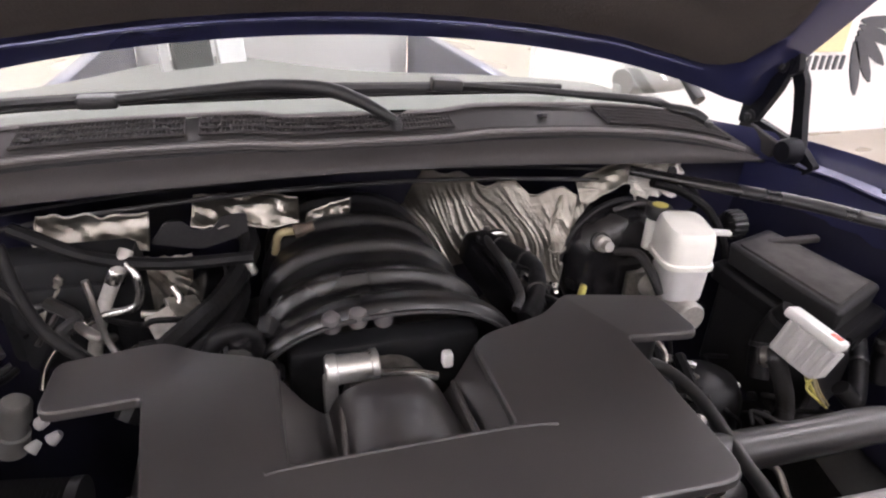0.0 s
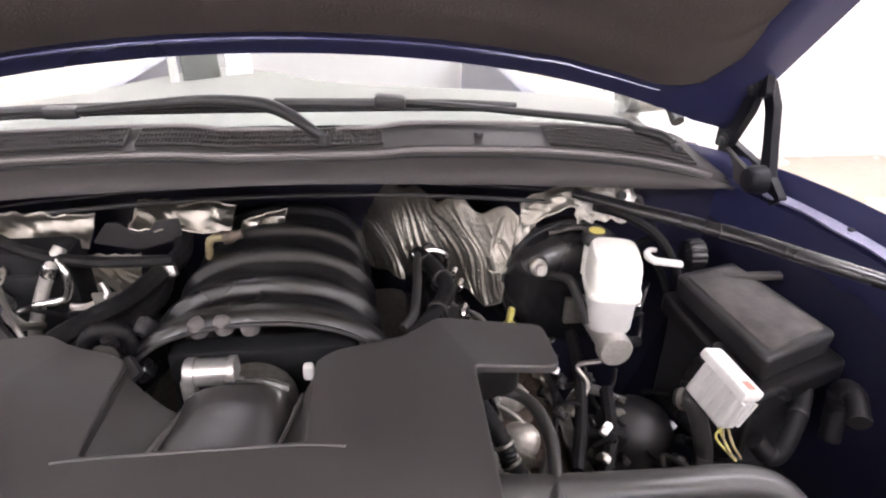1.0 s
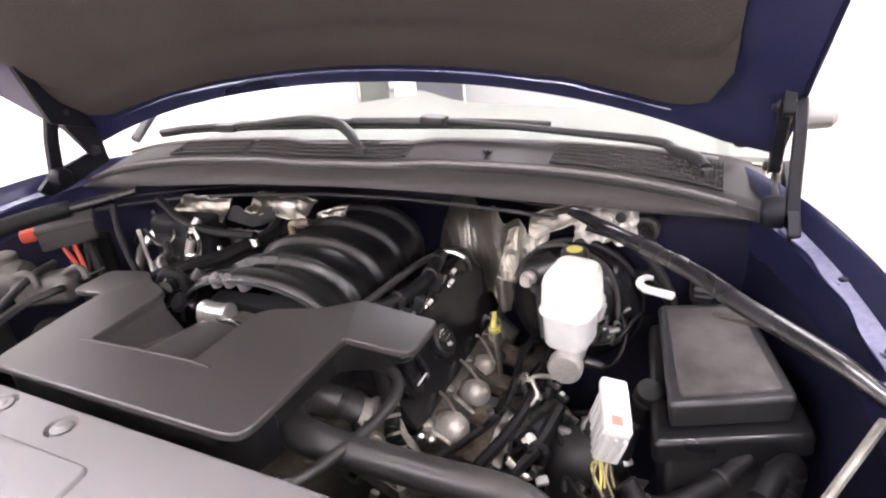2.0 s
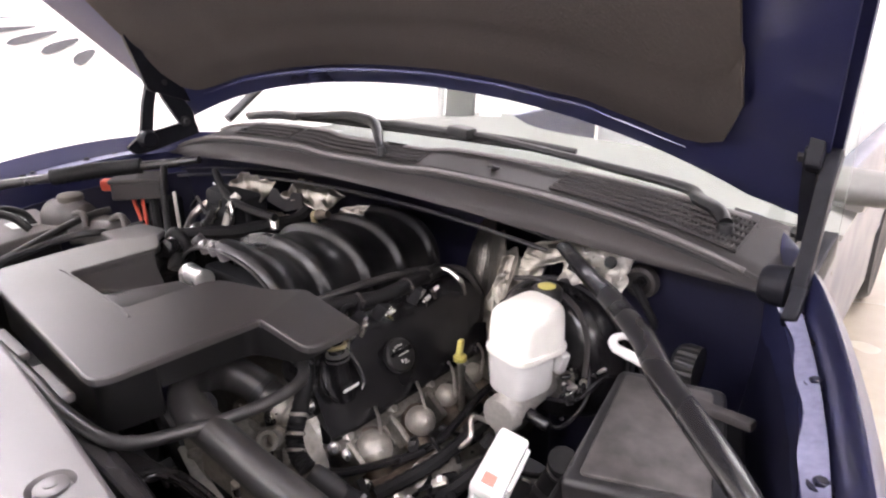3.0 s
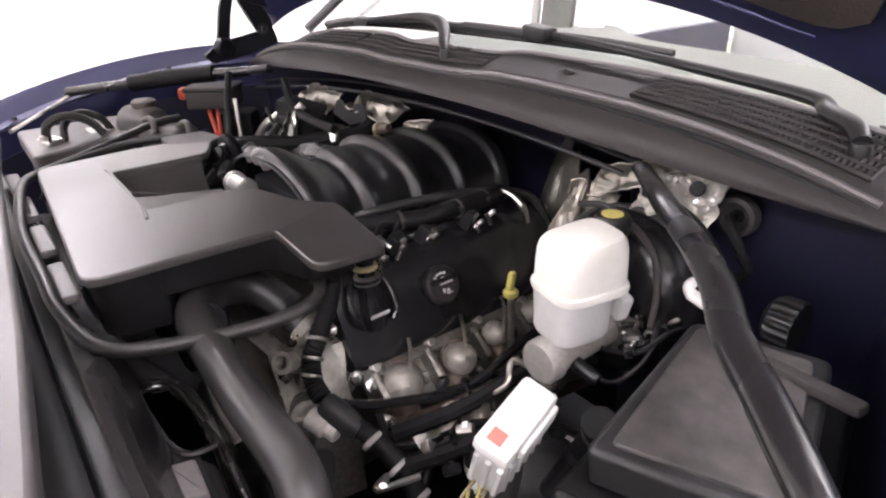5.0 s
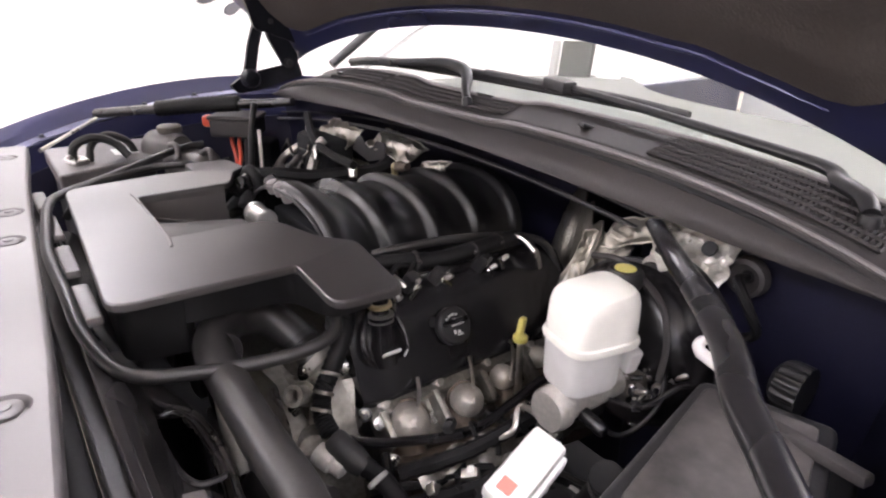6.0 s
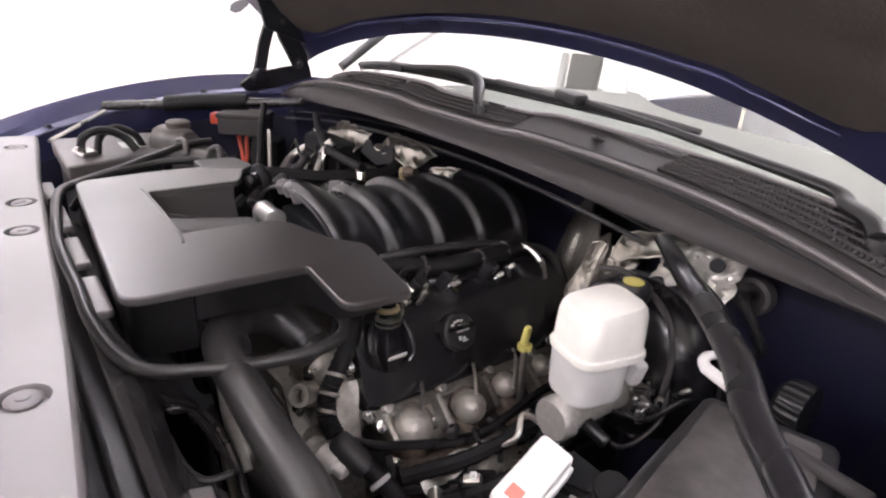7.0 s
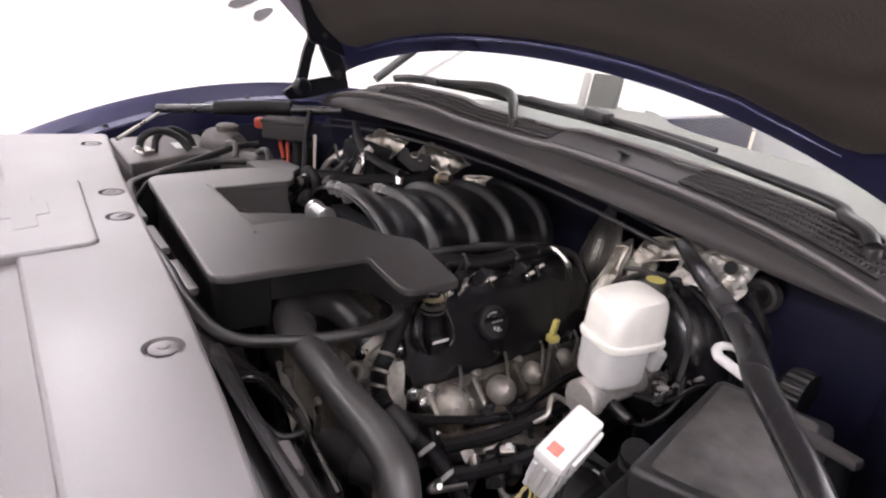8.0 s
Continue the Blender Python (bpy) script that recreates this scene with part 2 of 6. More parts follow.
def sheet(fn, nu, nv, thick=0.0, bm=None):
    """A surface fn(u, v) over the unit square, thickened along its normals."""
    bm = bm or bmesh.new()
    g = [[bm.verts.new(fn(i / nu, j / nv)) for j in range(nv + 1)] for i in range(nu + 1)]
    faces = [bm.faces.new((g[i][j], g[i + 1][j], g[i + 1][j + 1], g[i][j + 1])) for i in range(nu) for j in range(nv)]
    if thick:
        bm.normal_update()
        bmesh.ops.solidify(bm, geom=faces, thickness=thick)
    return bm


def bolt(at, axis=(0, 0, 1), r=0.007, bm=None):
    """A hexagon head on a washer."""
    bm = lathe([(r * 1.7, 0), (r * 1.7, r * 0.25), (r * 1.05, r * 0.3)], at, axis, 14, bm)
    return lathe([(r, r * 0.2), (r, r * 1.0), (r * 0.8, r * 1.15)], at, axis, 6, bm)


def lerp(a, b, t):
    return a + (b - a) * t


# ---------------------------------------------------------------- the room
def slab(name, c, s, m, label):
    return tagged(part(name, box(c, s, 0.0), m, None, label, smooth=False), label, name.split("_")[0], kind="structure")


slab("floor", (0.5, 3, -0.05), (16.4, 17.4, 0.1), FLOOR, "pale polished showroom floor, washed out by light")
slab("wall_north", (0.5, 11.6, 2.2), (16.4, 0.2, 4.4), WALL, "plain white showroom wall behind the truck")
slab("wall_south", (0.5, -5.6, 2.2), (16.4, 0.2, 4.4), WALL, "plain white showroom wall facing the truck")
slab("wall_west", (-5.6, 3, 2.2), (0.2, 17.0, 4.4), WALL, "plain white side wall of the showroom")
slab("wall_east", (8.6, 3, 2.2), (0.2, 17.0, 4.4), WALL, "plain white side wall of the showroom")
slab("ceiling", (0.5, 3, 4.45), (16.4, 17.4, 0.1), WALL, "white showroom ceiling")

lamp0 = None
for ix in range(4):
    for iy in range(4):
        at = (-5.0 + ix * 3.6, -3.6 + iy * 4.3, 4.33)
        if lamp0 is None:
            lamp0 = thing("ceiling_light", at, "long bright panel lamp fixed to the white ceiling", "lamp", "ceiling panel lamps")
            part("housing", box((at[0], at[1], at[2] + 0.035), (1.9, 1.0, 0.06), 0.01), WHITE, lamp0)
            part("diffuser", box((at[0], at[1], at[2] - 0.005), (1.8, 0.9, 0.02), 0.004), LAMP, lamp0, "glowing white diffuser")
        else:
            copy_thing(lamp0, Matrix.Translation(at))

# ---------------------------------------------------------------- truck body
truck = thing("pickup_truck", (0, 2.6, 0), "navy blue pickup truck with its hood open, standing on the floor", "truck")


def fin(y):
    return 0.79 + 0.386 * y - 0.427 * y * y, 0.917 + 0.549 * y - 0.261 * y * y


def crest(y):
    return 0.985 - 0.2 * y * y, 0.96 + 0.6 * y - 0.31 * y * y


def shelf(y):
    return min(0.034, 0.62 * (crest(y)[0] - fin(y)[0]))


def fender(sx):
    def ring(y):
        (xi, zi), (xc, zc) = fin(y), crest(y)
        w = shelf(y)
        pts = [(xi + 0.008, zi - 0.10), (xi + 0.002, zi - 0.02), (xi, zi), (xi + w, zi + 0.007), (xi + w + 0.003, lerp(zi, zc, 0.6)), (lerp(xi + w, xc, 0.7), zc - 0.004), (xc, zc), (xc + 0.012, zc - 0.012),
               (xc + 0.024, zc - 0.05), (xc + 0.034, zc - 0.14), (xc + 0.04, 0.75), (xc + 0.03, 0.55), (xc + 0.01, 0.55), (xc + 0.015, zc - 0.16), (xc - 0.008, zc - 0.03), (xi + w, zi - 0.012), (xi + 0.012, zi - 0.10)]
        return [(sx * a, y, b) for a, b in pts]
    return loft([ring(-0.12 + 1.42 * i / 26) for i in range(27)])


for sx in (1, -1):
    fd = part("fender", fender(sx), PAINT, truck, "glossy navy blue front fender", limit=50)
    for i in range(7):
        y = 0.2 + 0.12 * i
        x, z = fin(y)
        part("bolt", bolt((sx * (x + 0.014), y, z + 0.011), (0, 0, 1), 0.006), PAINT_IN, fd)
    def ledge(u, v, sx=sx):
        y = lerp(0.30, 0.93, u)
        x, z = fin(y)
        wob = 0.003 * math.sin(y * 60) * (1 - v)
        return (sx * (x + 0.001 + wob + (shelf(y) - 0.003) * v), y, z + 0.007 + 0.006 * v)
    # Flange strip coloured paler than the fender to paint its glare.
    part("flange", sheet(ledge, 40, 4, 0.004), FLANGE, fd, "inner flange with lamp glare painted in as paler blue")
    for y in (0.655, 0.864):
        x, z = fin(y)
        part("slot", box((sx * (x + 0.018), y + 0.01, z + 0.013), (0.008, 0.026, 0.003), 0.001, (0, sx * -20, 0)), DARK, fd, "dark slot")
    # inner wing, firewall side and liner
    def liner(u, v, sx=sx):
        y = lerp(-0.05, 1.06, u)
        x, z = fin(y)
        return (sx * (x + 0.006 - 0.10 * v * v * (0.4 + u)), y, lerp(z - 0.06, 0.5, v) + 0.0)
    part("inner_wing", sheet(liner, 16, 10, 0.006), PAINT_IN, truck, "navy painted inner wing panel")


def windscreen(u, v):
    x = lerp(-0.79, 0.79, u)
    yb, zb = 1.085 + 0.15 * x * x, 1.296 - 0.07 * x * x - 0.08 * x ** 4
    return (x * (1 - 0.14 * v), yb + 0.86 * v + 0.02 * math.sin(v * 3.1), zb + 0.58 * v)


ws = part("windscreen", sheet(windscreen, 28, 10, 0.005), GLASS, truck, "clear sloping windscreen glass")
ws.visible_shadow = False


def hood_at(x, s, n=0.0):
    """Underside of the raised hood: x across, s up from its rear edge, n off towards the top skin."""
    a = radians(52)
    y, z = 1.10 - 0.10 * x * x, 1.411 - 0.165 * x * x - 0.11 * x ** 4
    return (x, y - s * math.cos(a) + n * math.sin(a), z + s * math.sin(a) + n * math.cos(a))


def hood_skin(u, v):
    x = lerp(-0.80, 0.785, u)
    return hood_at(x * (1 + (0.12 if x > 0 else 0.22) * v), lerp(-0.01, 1.12 - 0.18 * x * x, v), 0.045)


part("hood_skin", sheet(hood_skin, 24, 16, 0.004), PAINT, truck, "raised navy blue hood outer skin")


def hood_frame(u, v):
    x = lerp(-0.79, 0.775, u)
    edge = max(0.0, (abs(x) - 0.70) / 0.09)
    return hood_at(x * (1 + (0.12 if x > 0 else 0.22) * v), lerp(0.0, 1.10 - 0.18 * x * x, v), 0.012 + 0.022 * edge - (0.012 if v < 0.05 else 0))


part("hood_inner_frame", sheet(hood_frame, 40, 30, 0.004), PAINT, truck, "navy painted inner frame of the raised hood")


def pad(u, v):
    x = lerp(-0.70, 0.70, u)
    r = 0.11
    q = max(0.0, abs(x) - (0.70 - r))
    lift = r - math.sqrt(max(0.0, r * r - q * q))
    s = lerp(0.05 + lift, 0.98 - lift, v)
    puff = 0.012 * min(1.0, 12 * min(v, 1 - v)) * min(1.0, 12 * min(u, 1 - u))
    quilt = 0.006 * math.exp(-((v - 0.10) / 0.02) ** 2) + 0.004 * math.exp(-((abs(x) - 0.45) / 0.03) ** 2)
    return hood_at(x * (1 + 0.05 * v), s, -0.004 - puff + quilt)


part("hood_bead", tube([Vector(pad(0.06 + 0.88 * i / 40, 0.0)) + Vector((0, 0.002, -0.010)) for i in range(41)], [0.0012, 0.0030, 0.0030, 0.0030, 0.0030, 0.0030, 0.0012], 8, 2), PAINT, truck, "rolled navy edge bead below the insulation pad")
part("hood_insulation", sheet(pad, 48, 40, 0.004), PAD, truck, "grey-brown felt insulation pad under the hood")


def wave(x):
    return 0.0045 * (math.tanh((x - 0.17) / 0.025) - math.tanh((x + 0.12) / 0.022))


def cowl_line(x, k):
    q = x * x
    return ((0.935 + 0.08 * q, 1.248 - 0.12 * q + 0.07 * q * q), (0.982 + 0.03 * q, 1.281 - 0.012 * q - 0.21 * q * q + 0.6 * wave(x)), (1.05 + 0.15 * q, 1.308 - 0.06 * q - 0.115 * q * q + wave(x)))[k]


def cowl_lower(u, v):
    x = lerp(-0.74, 0.775, u)
    (y1, z1), (y2, z2) = cowl_line(x, 0), cowl_line(x, 1)
    bulge = 0.012 * math.sin(v * math.pi)
    return (x, lerp(y1, y2, v) - bulge, lerp(z1, z2, v) + (0.005 if v > 0.95 else 0))


cowl = part("cowl_panel", sheet(cowl_lower, 60, 24, 0.004), COWL, truck, "dark grey plastic cowl front panel")


def cowl_upper(u, v):
    x = lerp(-0.73, 0.765, u)
    (y2, z2), (y3, z3) = cowl_line(x, 1), cowl_line(x, 2)
    step = 0.006 if v > 0.08 else -0.006
    dip = -0.012 * math.exp(-((x - 0.06) / 0.03) ** 2) * v
    wav = 0.004 * math.sin(x * 9) * v
    return (x, lerp(y2, y3, v), lerp(z2, z3, v) + step * (1 - v) + dip + wav)


part("cowl_top", sheet(cowl_upper, 60, 10, 0.004), COWL, truck, "dark grey plastic cowl top beside the windscreen")


def firewall(u, v):
    x = lerp(-0.76, 0.78, u)
    y, z = 1.015 - 0.03 * x * x, cowl_line(x, 0)[1]
    deep = 0.17 / (1 + math.exp((abs(x + 0.02) - 0.40) * 60)) * min(1.0, v * 12)
    return (x, y + 0.018 + 0.05 * v + deep, lerp(z + 0.01, 0.55, v))


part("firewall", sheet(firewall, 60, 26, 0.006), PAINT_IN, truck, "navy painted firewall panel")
seal = [(x, 1.015 - 0.05 * x * x, 1.199 - 0.11 * x * x) for x in [-0.74 + 0.1 * i for i in range(13)]]
part("weatherstrip", tube(seal, 0.0040, 8, 4), RUBBER, truck, "black rubber weatherstrip along the firewall")
part("seam_lip", tube([(x, y + 0.012, z + 0.016) for x, y, z in seal], 0.0025, 6, 4), BLACK, truck)

# radiator cover along the front
RC = 1.185


def plate(pts, z0, z1, m, name, parent, label="", bev=0.005, r=0.015, slope=None):
    return part(name, prism(round_poly(pts, r), z0, z1, bev, slope=slope), m, parent, label)


rad_cover = thing("radiator_cover", (0, 0.2, 1.15), "wide smooth dark plastic radiator cover with push pins", "engine cover")
rear_panel = plate([(-0.52, 0.2), (0.66, 0.205), (0.66, 0.308), (0.52, 0.322), (0.36, 0.335), (0.08, 0.350), (-0.2, 0.366), (-0.49, 0.390)], 1.165, RC, SHROUD, "rear_panel", rad_cover)
plate([(-0.56, -0.12), (0.70, -0.12), (0.68, 0.215), (0.19, 0.232), (0.15, 0.25), (-0.35, 0.25), (-0.54, 0.22)], 1.15, RC - 0.006, SHROUD, "front_panel", rad_cover, slope=lambda x, y: -0.12 * max(0, 0.2 - y) ** 1.0 * 0.5)
plate([(-0.17, 0.06), (0.17, 0.06), (0.145, 0.288), (-0.145, 0.300)], 1.16, RC + 0.004, SHROUD, "centre_panel", rad_cover)


part("relief", prism(round_poly([(-0.075, 0.205), (-0.03, 0.205), (-0.026, 0.188), (0.03, 0.188), (0.026, 0.205), (0.075, 0.205), (0.068, 0.232), (0.024, 0.232), (0.020, 0.248), (-0.034, 0.248), (-0.030, 0.232), (-0.082, 0.232)], 0.004), RC + 0.001, RC + 0.0047, 0.0006), SHROUD, rad_cover, "plain low relief shape moulded into the panel")


PINS = ((-0.068, 0.333), (0.048, 0.325), (0.415, 0.298), (-0.40, 0.350))


def sink_holes(panel):
    """Cuts the tapered seats of the push pins into the panel."""
    panel.modifiers.clear()
    for x, y in PINS:
        seat_ = part("seat_cutter", lathe([(0.0, -0.008), (0.0150, -0.008), (0.0185, 0.0005), (0.0185, 0.004), (0.0, 0.004)], (x, y, RC), (0, 0, 1), 28), SHROUD, rad_cover)
        cut = panel.modifiers.new("seat", "BOOLEAN")
        cut.object, cut.operation = seat_, "DIFFERENCE"
        bpy.context.view_layer.update()
        mesh = bpy.data.meshes.new_from_object(panel.evaluated_get(bpy.context.evaluated_depsgraph_get()))
        panel.modifiers.clear()
        panel.data = mesh
        bpy.data.objects.remove(seat_)
    for fc in panel.data.polygons:
        fc.use_smooth = abs(fc.normal.z) < 0.98


def push_pin(x, y):
    p = part("push_pin", lathe([(0.0075, 0.0), (0.0075, 0.0045), (0.0125, 0.0060), (0.0128, 0.0076), (0.0105, 0.0090), (0.0, 0.0096)], (x, y, RC - 0.0085), (0, 0, 1), 28), SHROUD, rad_cover, "grey push pin head in a sunken seat")
    part("pin_centre", lathe([(0.0055, 0.0), (0.0055, 0.0010), (0.0045, 0.0014), (0.0, 0.0014)], (x, y, RC + 0.0008), (0, 0, 1), 20), SHROUD, p)
    return p


sink_holes(rear_panel)
for x, y in PINS:
    push_pin(x, y)

# radiator and its shroud just behind
radiator = thing("radiator", (0.05, 0.39, 0.6), "black radiator tank with a moulded fan shroud behind the front cover", "radiator")
part("core", box((0.05, 0.362, 0.83), (1.02, 0.03, 0.46), 0.004), BLACK, radiator, "black radiator core")
for i in range(4):
    part("mount", box((-0.36 + 0.155 * i, 0.384, 1.108), (0.11, 0.020, 0.012), 0.004), LIP, radiator, "grey rubber mount on the tank")
PROFILE = [(0.365, 1.100), (0.374, 1.096), (0.382, 1.085), (0.392, 1.05), (0.400, 1.02), (0.408, 1.005), (0.430, 0.998), (0.440, 0.985), (0.446, 0.95), (0.450, 0.90), (0.455, 0.84), (0.46, 0.72)]


def shroud_at(x, k):
    k = min(max(k, 0.0), len(PROFILE) - 1.001)
    (y0, z0), (y1, z1) = PROFILE[int(k)], PROFILE[int(k) + 1]
    f = k - int(k)
    sag = 0.026 * math.exp(-((x - 0.24) / 0.10) ** 2) - 0.02 * math.exp(-((x + 0.05) / 0.14) ** 2)
    return Vector((x, lerp(y0, y1, f) + sag * min(1.0, k / 6), lerp(z0, z1, f)))


bmq = sheet(lambda u, v: shroud_at(lerp(-0.5, 0.62, u), v * 11), 90, 77, 0.005)
hole = []
for f in bmq.faces:
    c = f.calc_center_median()
    if 0.96 < c.z < 1.03 and ((c.x - 0.297) / 0.068) ** 4 + ((c.y - 0.433 - 0.10 * (c.x - 0.297)) / 0.020) ** 4 < 1:
        hole.append(f)
bmesh.ops.delete(bmq, geom=hole, context="FACES")
part("shroud", bmq, SHINY, radiator, "glossy black fan shroud with a rounded opening", limit=50)
part("opening_rim", tube([(0.297 + 0.070 * math.copysign(abs(math.cos(a)) ** 0.5, math.cos(a)), 0.433 + 0.007 * math.cos(a) + 0.021 * math.copysign(abs(math.sin(a)) ** 0.5, math.sin(a)), 1.004 - 0.004 * math.sin(a)) for a in [2 * math.pi * i / 28 for i in range(29)]], 0.0035, 6, 2), SHINY, radiator, "glossy raised rim of the opening")
part("flange_rib", tube([(0.10, 0.398, 1.012), (0.16, 0.408, 1.006), (0.21, 0.430, 1.004), (0.245, 0.456, 1.002), (0.32, 0.464, 0.998), (0.39, 0.458, 0.990), (0.46, 0.452, 0.985)], 0.0045, 8), SHINY, radiator, "thin glossy rib along the shroud")
part("shroud_step", prism(round_poly([(0.372, 0.402), (0.425, 0.398), (0.432, 0.424), (0.380, 0.428)], 0.004), 0.985, 1.012, 0.003), LIP, radiator, "pale flat step beside the opening")
part("clip", box((0.205, 0.452, 0.978), (0.010, 0.006, 0.040), 0.003, (15, 0, -10)), COWL, radiator, "pale plastic clip")
part("bracket", box((0.30, 0.50, 0.95), (0.012, 0.008, 0.13), 0.003, (10, 22, 0)), STEEL, radiator, "pale metal bracket")
part("crossmember", box((0.06, 0.325, 1.00), (1.5, 0.04, 0.06), 0.012), BLACK, radiator)
under = tagged(part("undertray", box((0, 0.98, 0.49), (1.7, 1.30, 0.03), 0.0), DARK, None, "black undertray below the engine"), "black undertray below the engine", "undertray", kind="structure")

# ---------------------------------------------------------------- engine
CZ = 1.157
cover = thing("engine_cover", (0, 0.55, 1.06), "wide matte black plastic intake cover with a recess at its rear", "engine cover")
OUT = [(-0.246, 0.412, 0.03), (0.234, 0.390, 0.03), (0.241, 0.597, 0.006), (0.342, 0.596, 0.022), (0.342, 0.688, 0.014), (0.21, 0.700, 0.012), (0.165, 0.664, 0.015), (0.085, 0.643, 0.02), (0.064, 0.625, 0.012), (0.062, 0.500, 0.006),
       (-0.140, 0.503, 0.006), (-0.143, 0.645, 0.01), (-0.160, 0.658, 0.01), (-0.213, 0.680, 0.015), (-0.255, 0.716, 0.02), (-0.362, 0.716, 0.015), (-0.362, 0.630, 0.02), (-0.268, 0.622, 0.006)]
bmq = prism(round_poly(OUT, 0.01), 1.147, CZ, 0.004)
for sx in (1, -1):
    at, nrm = Vector((sx * 0.238, 0.612, 0)), Vector((sx * 0.93, 0.36, 0))
    bmesh.ops.bisect_plane(bmq, geom=bmq.verts[:] + bmq.edges[:] + bmq.faces[:], plane_co=at, plane_no=nrm)
    for v in bmq.verts:
        d = (Vector((v.co.x, v.co.y, 0)) - at).dot(nrm)
        if d > 1e-5:
            v.co.z -= 0.10 * d
body = part("shell", bmq, COVER, cover, limit=24)
part("air_box", prism(round_poly([(-0.240, 0.422, 0.03), (0.205, 0.402, 0.03), (0.215, 0.470, 0.004), (0.150, 0.492, 0.004), (-0.240, 0.492, 0.004)], 0.02), 1.068, 1.149, 0.003), MANIFOLD, cover, "matte black box under the lid")
part("air_box", prism(round_poly([(0.092, 0.488, 0.004), (0.150, 0.488, 0.004), (0.214, 0.468, 0.004), (0.228, 0.590, 0.02), (0.300, 0.612, 0.02), (0.300, 0.676, 0.02), (0.200, 0.660, 0.02), (0.095, 0.635, 0.01)], 0.01), 1.105, 1.149, 0.003), MANIFOLD, cover, "matte black box under the lid")


def recess(u, v):
    """Floor that drops behind the front crease, with a rounded duct along its middle."""
    x, y = lerp(-0.144, 0.070, u), lerp(0.495, 0.634, v)
    c = (x + 0.030) / 0.062
    floor_z = 1.150 - 0.030 * min(1.0, v / 0.14) - 0.034 * v
    duct = lerp(1.138, 1.122, v)
    e = max(0.0, 1 - abs(c) ** 2.6) ** 0.5 if abs(c) < 1 else 0.0
    rise = max(0.0, (x - 0.034) / 0.036, 0.8 * (-0.098 - x) / 0.038) ** 1.3
    floor_z += (1.150 - floor_z) * min(1.0, rise)
    return (x, y, floor_z + max(0.0, duct - floor_z) * e * min(1.0, v / 0.05))


part("recess_floor", sheet(recess, 64, 30, 0.004), COVER, cover)
# Seams in a paler grey than the cover, painting their highlights.
for x, dx in ((-0.091, 0.010), (0.033, 0.013)):
    part("seam", tube([(x, 0.512, 1.1345), (x + dx * 0.4, 0.56, 1.121), (x + dx, 0.632, 1.102)], 0.0034, 8, 3), TANK, cover, "raised seam beside the duct, its highlight painted pale")
part("crease", tube([(-0.160, 0.496, 1.1568), (-0.140, 0.498, 1.1565), (-0.05, 0.498, 1.1565), (0.062, 0.496, 1.1565), (0.100, 0.490, 1.1570)], 0.0022, 6, 2), COVER, cover)
for x in (-0.143,):
    part("side_wall", box((x, 0.570, 1.115), (0.005, 0.136, 0.074), 0.001), COVER, cover)

manifold = thing("intake_manifold", (0, 0.85, 1.0), "black ribbed plastic intake manifold on top of the engine", "intake manifold")


def arch(u, v):
    """Four rounded runners side by side along y, bent over the middle."""
    y = lerp(0.695, 1.10, v)
    p = ((y - 0.785) % 0.094) / 0.094
    up, down = min(1.0, p / 0.17), min(1.0, max(0.0, (p - 0.19) / 0.81))
    ridge = 0.017 * (1 - 0.35 * v) * (up * up * (3 - 2 * up)) * (1 - down * down * (3 - 2 * down)) ** 2.0
    if y < 0.785:
        q = max(0.0, (y - 0.715) / 0.070)
        ridge = 0.026 * (1 - q * q * (3 - 2 * q)) - 0.010 * max(0.0, (0.708 - y) / 0.013) ** 2
    a = lerp(math.pi * 1.05, -math.pi * 0.05, u)
    c, s = math.cos(a), math.sin(a)
    rx, rz = (0.150 + ridge * 0.9) * (1 - 0.17 * v), 0.088 + ridge
    return (-0.012 + rx * math.copysign(abs(c) ** 0.9, c), y, 1.062 - 0.006 * v + rz * math.copysign(abs(s) ** 0.85, s))


part("runner_shell", sheet(arch, 48, 190, 0.004), MANIFOLD, manifold, limit=70)
part("front_flange", tube([Vector(arch(0.06 + 0.88 * k / 20, 0.0)) + Vector((0, -0.003, -0.002)) for k in range(21)], 0.003, 8, 2), BLACK, manifold)
part("plenum_front", box((-0.01, 0.735, 1.045), (0.24, 0.04, 0.13), 0.01), DARK, manifold)
for x, z in ((-0.079, 1.157), (-0.049, 1.160), (-0.019, 1.157)):
    part("boss", lathe([(0.012, -0.008), (0.012, 0.006), (0.009, 0.011), (0.0, 0.013)], (x, 0.702, z), (0, -0.35, 1), 14), SHROUD, manifold, "rounded grey moulded boss")

throttle = thing("throttle_body", (-0.05, 0.67, 1.08), "silver aluminium throttle body with a motor barrel", "throttle body")
part("motor", lathe([(0.0, 0), (0.016, 0.0), (0.0185, 0.003), (0.0185, 0.012), (0.0165, 0.013), (0.0165, 0.050), (0.0185, 0.051), (0.0185, 0.058), (0.014, 0.060), (0.0, 0.060)], (-0.092, 0.668, 1.116), (1, 0, 0), 22), BRUSHED, throttle, "bright motor barrel")
part("housing", lathe([(0.030, 0), (0.050, 0.0), (0.052, 0.01), (0.052, 0.035), (0.040, 0.04), (0.036, 0.02), (0.030, 0.015)], (-0.02, 0.655, 1.058), (0, 1, 0), 26), ALU, throttle)
part("bracket", box((-0.088, 0.660, 1.088), (0.016, 0.018, 0.055), 0.004), BRUSHED, throttle)
part("rod", tube([(-0.03, 0.655, 1.112), (0.0, 0.645, 1.116), (0.03, 0.64, 1.108)], 0.005, 8), CHROME, throttle)
part("connector", box((0.050, 0.668, 1.108), (0.013, 0.014, 0.020), 0.004), WHITE, throttle, "small white connector")


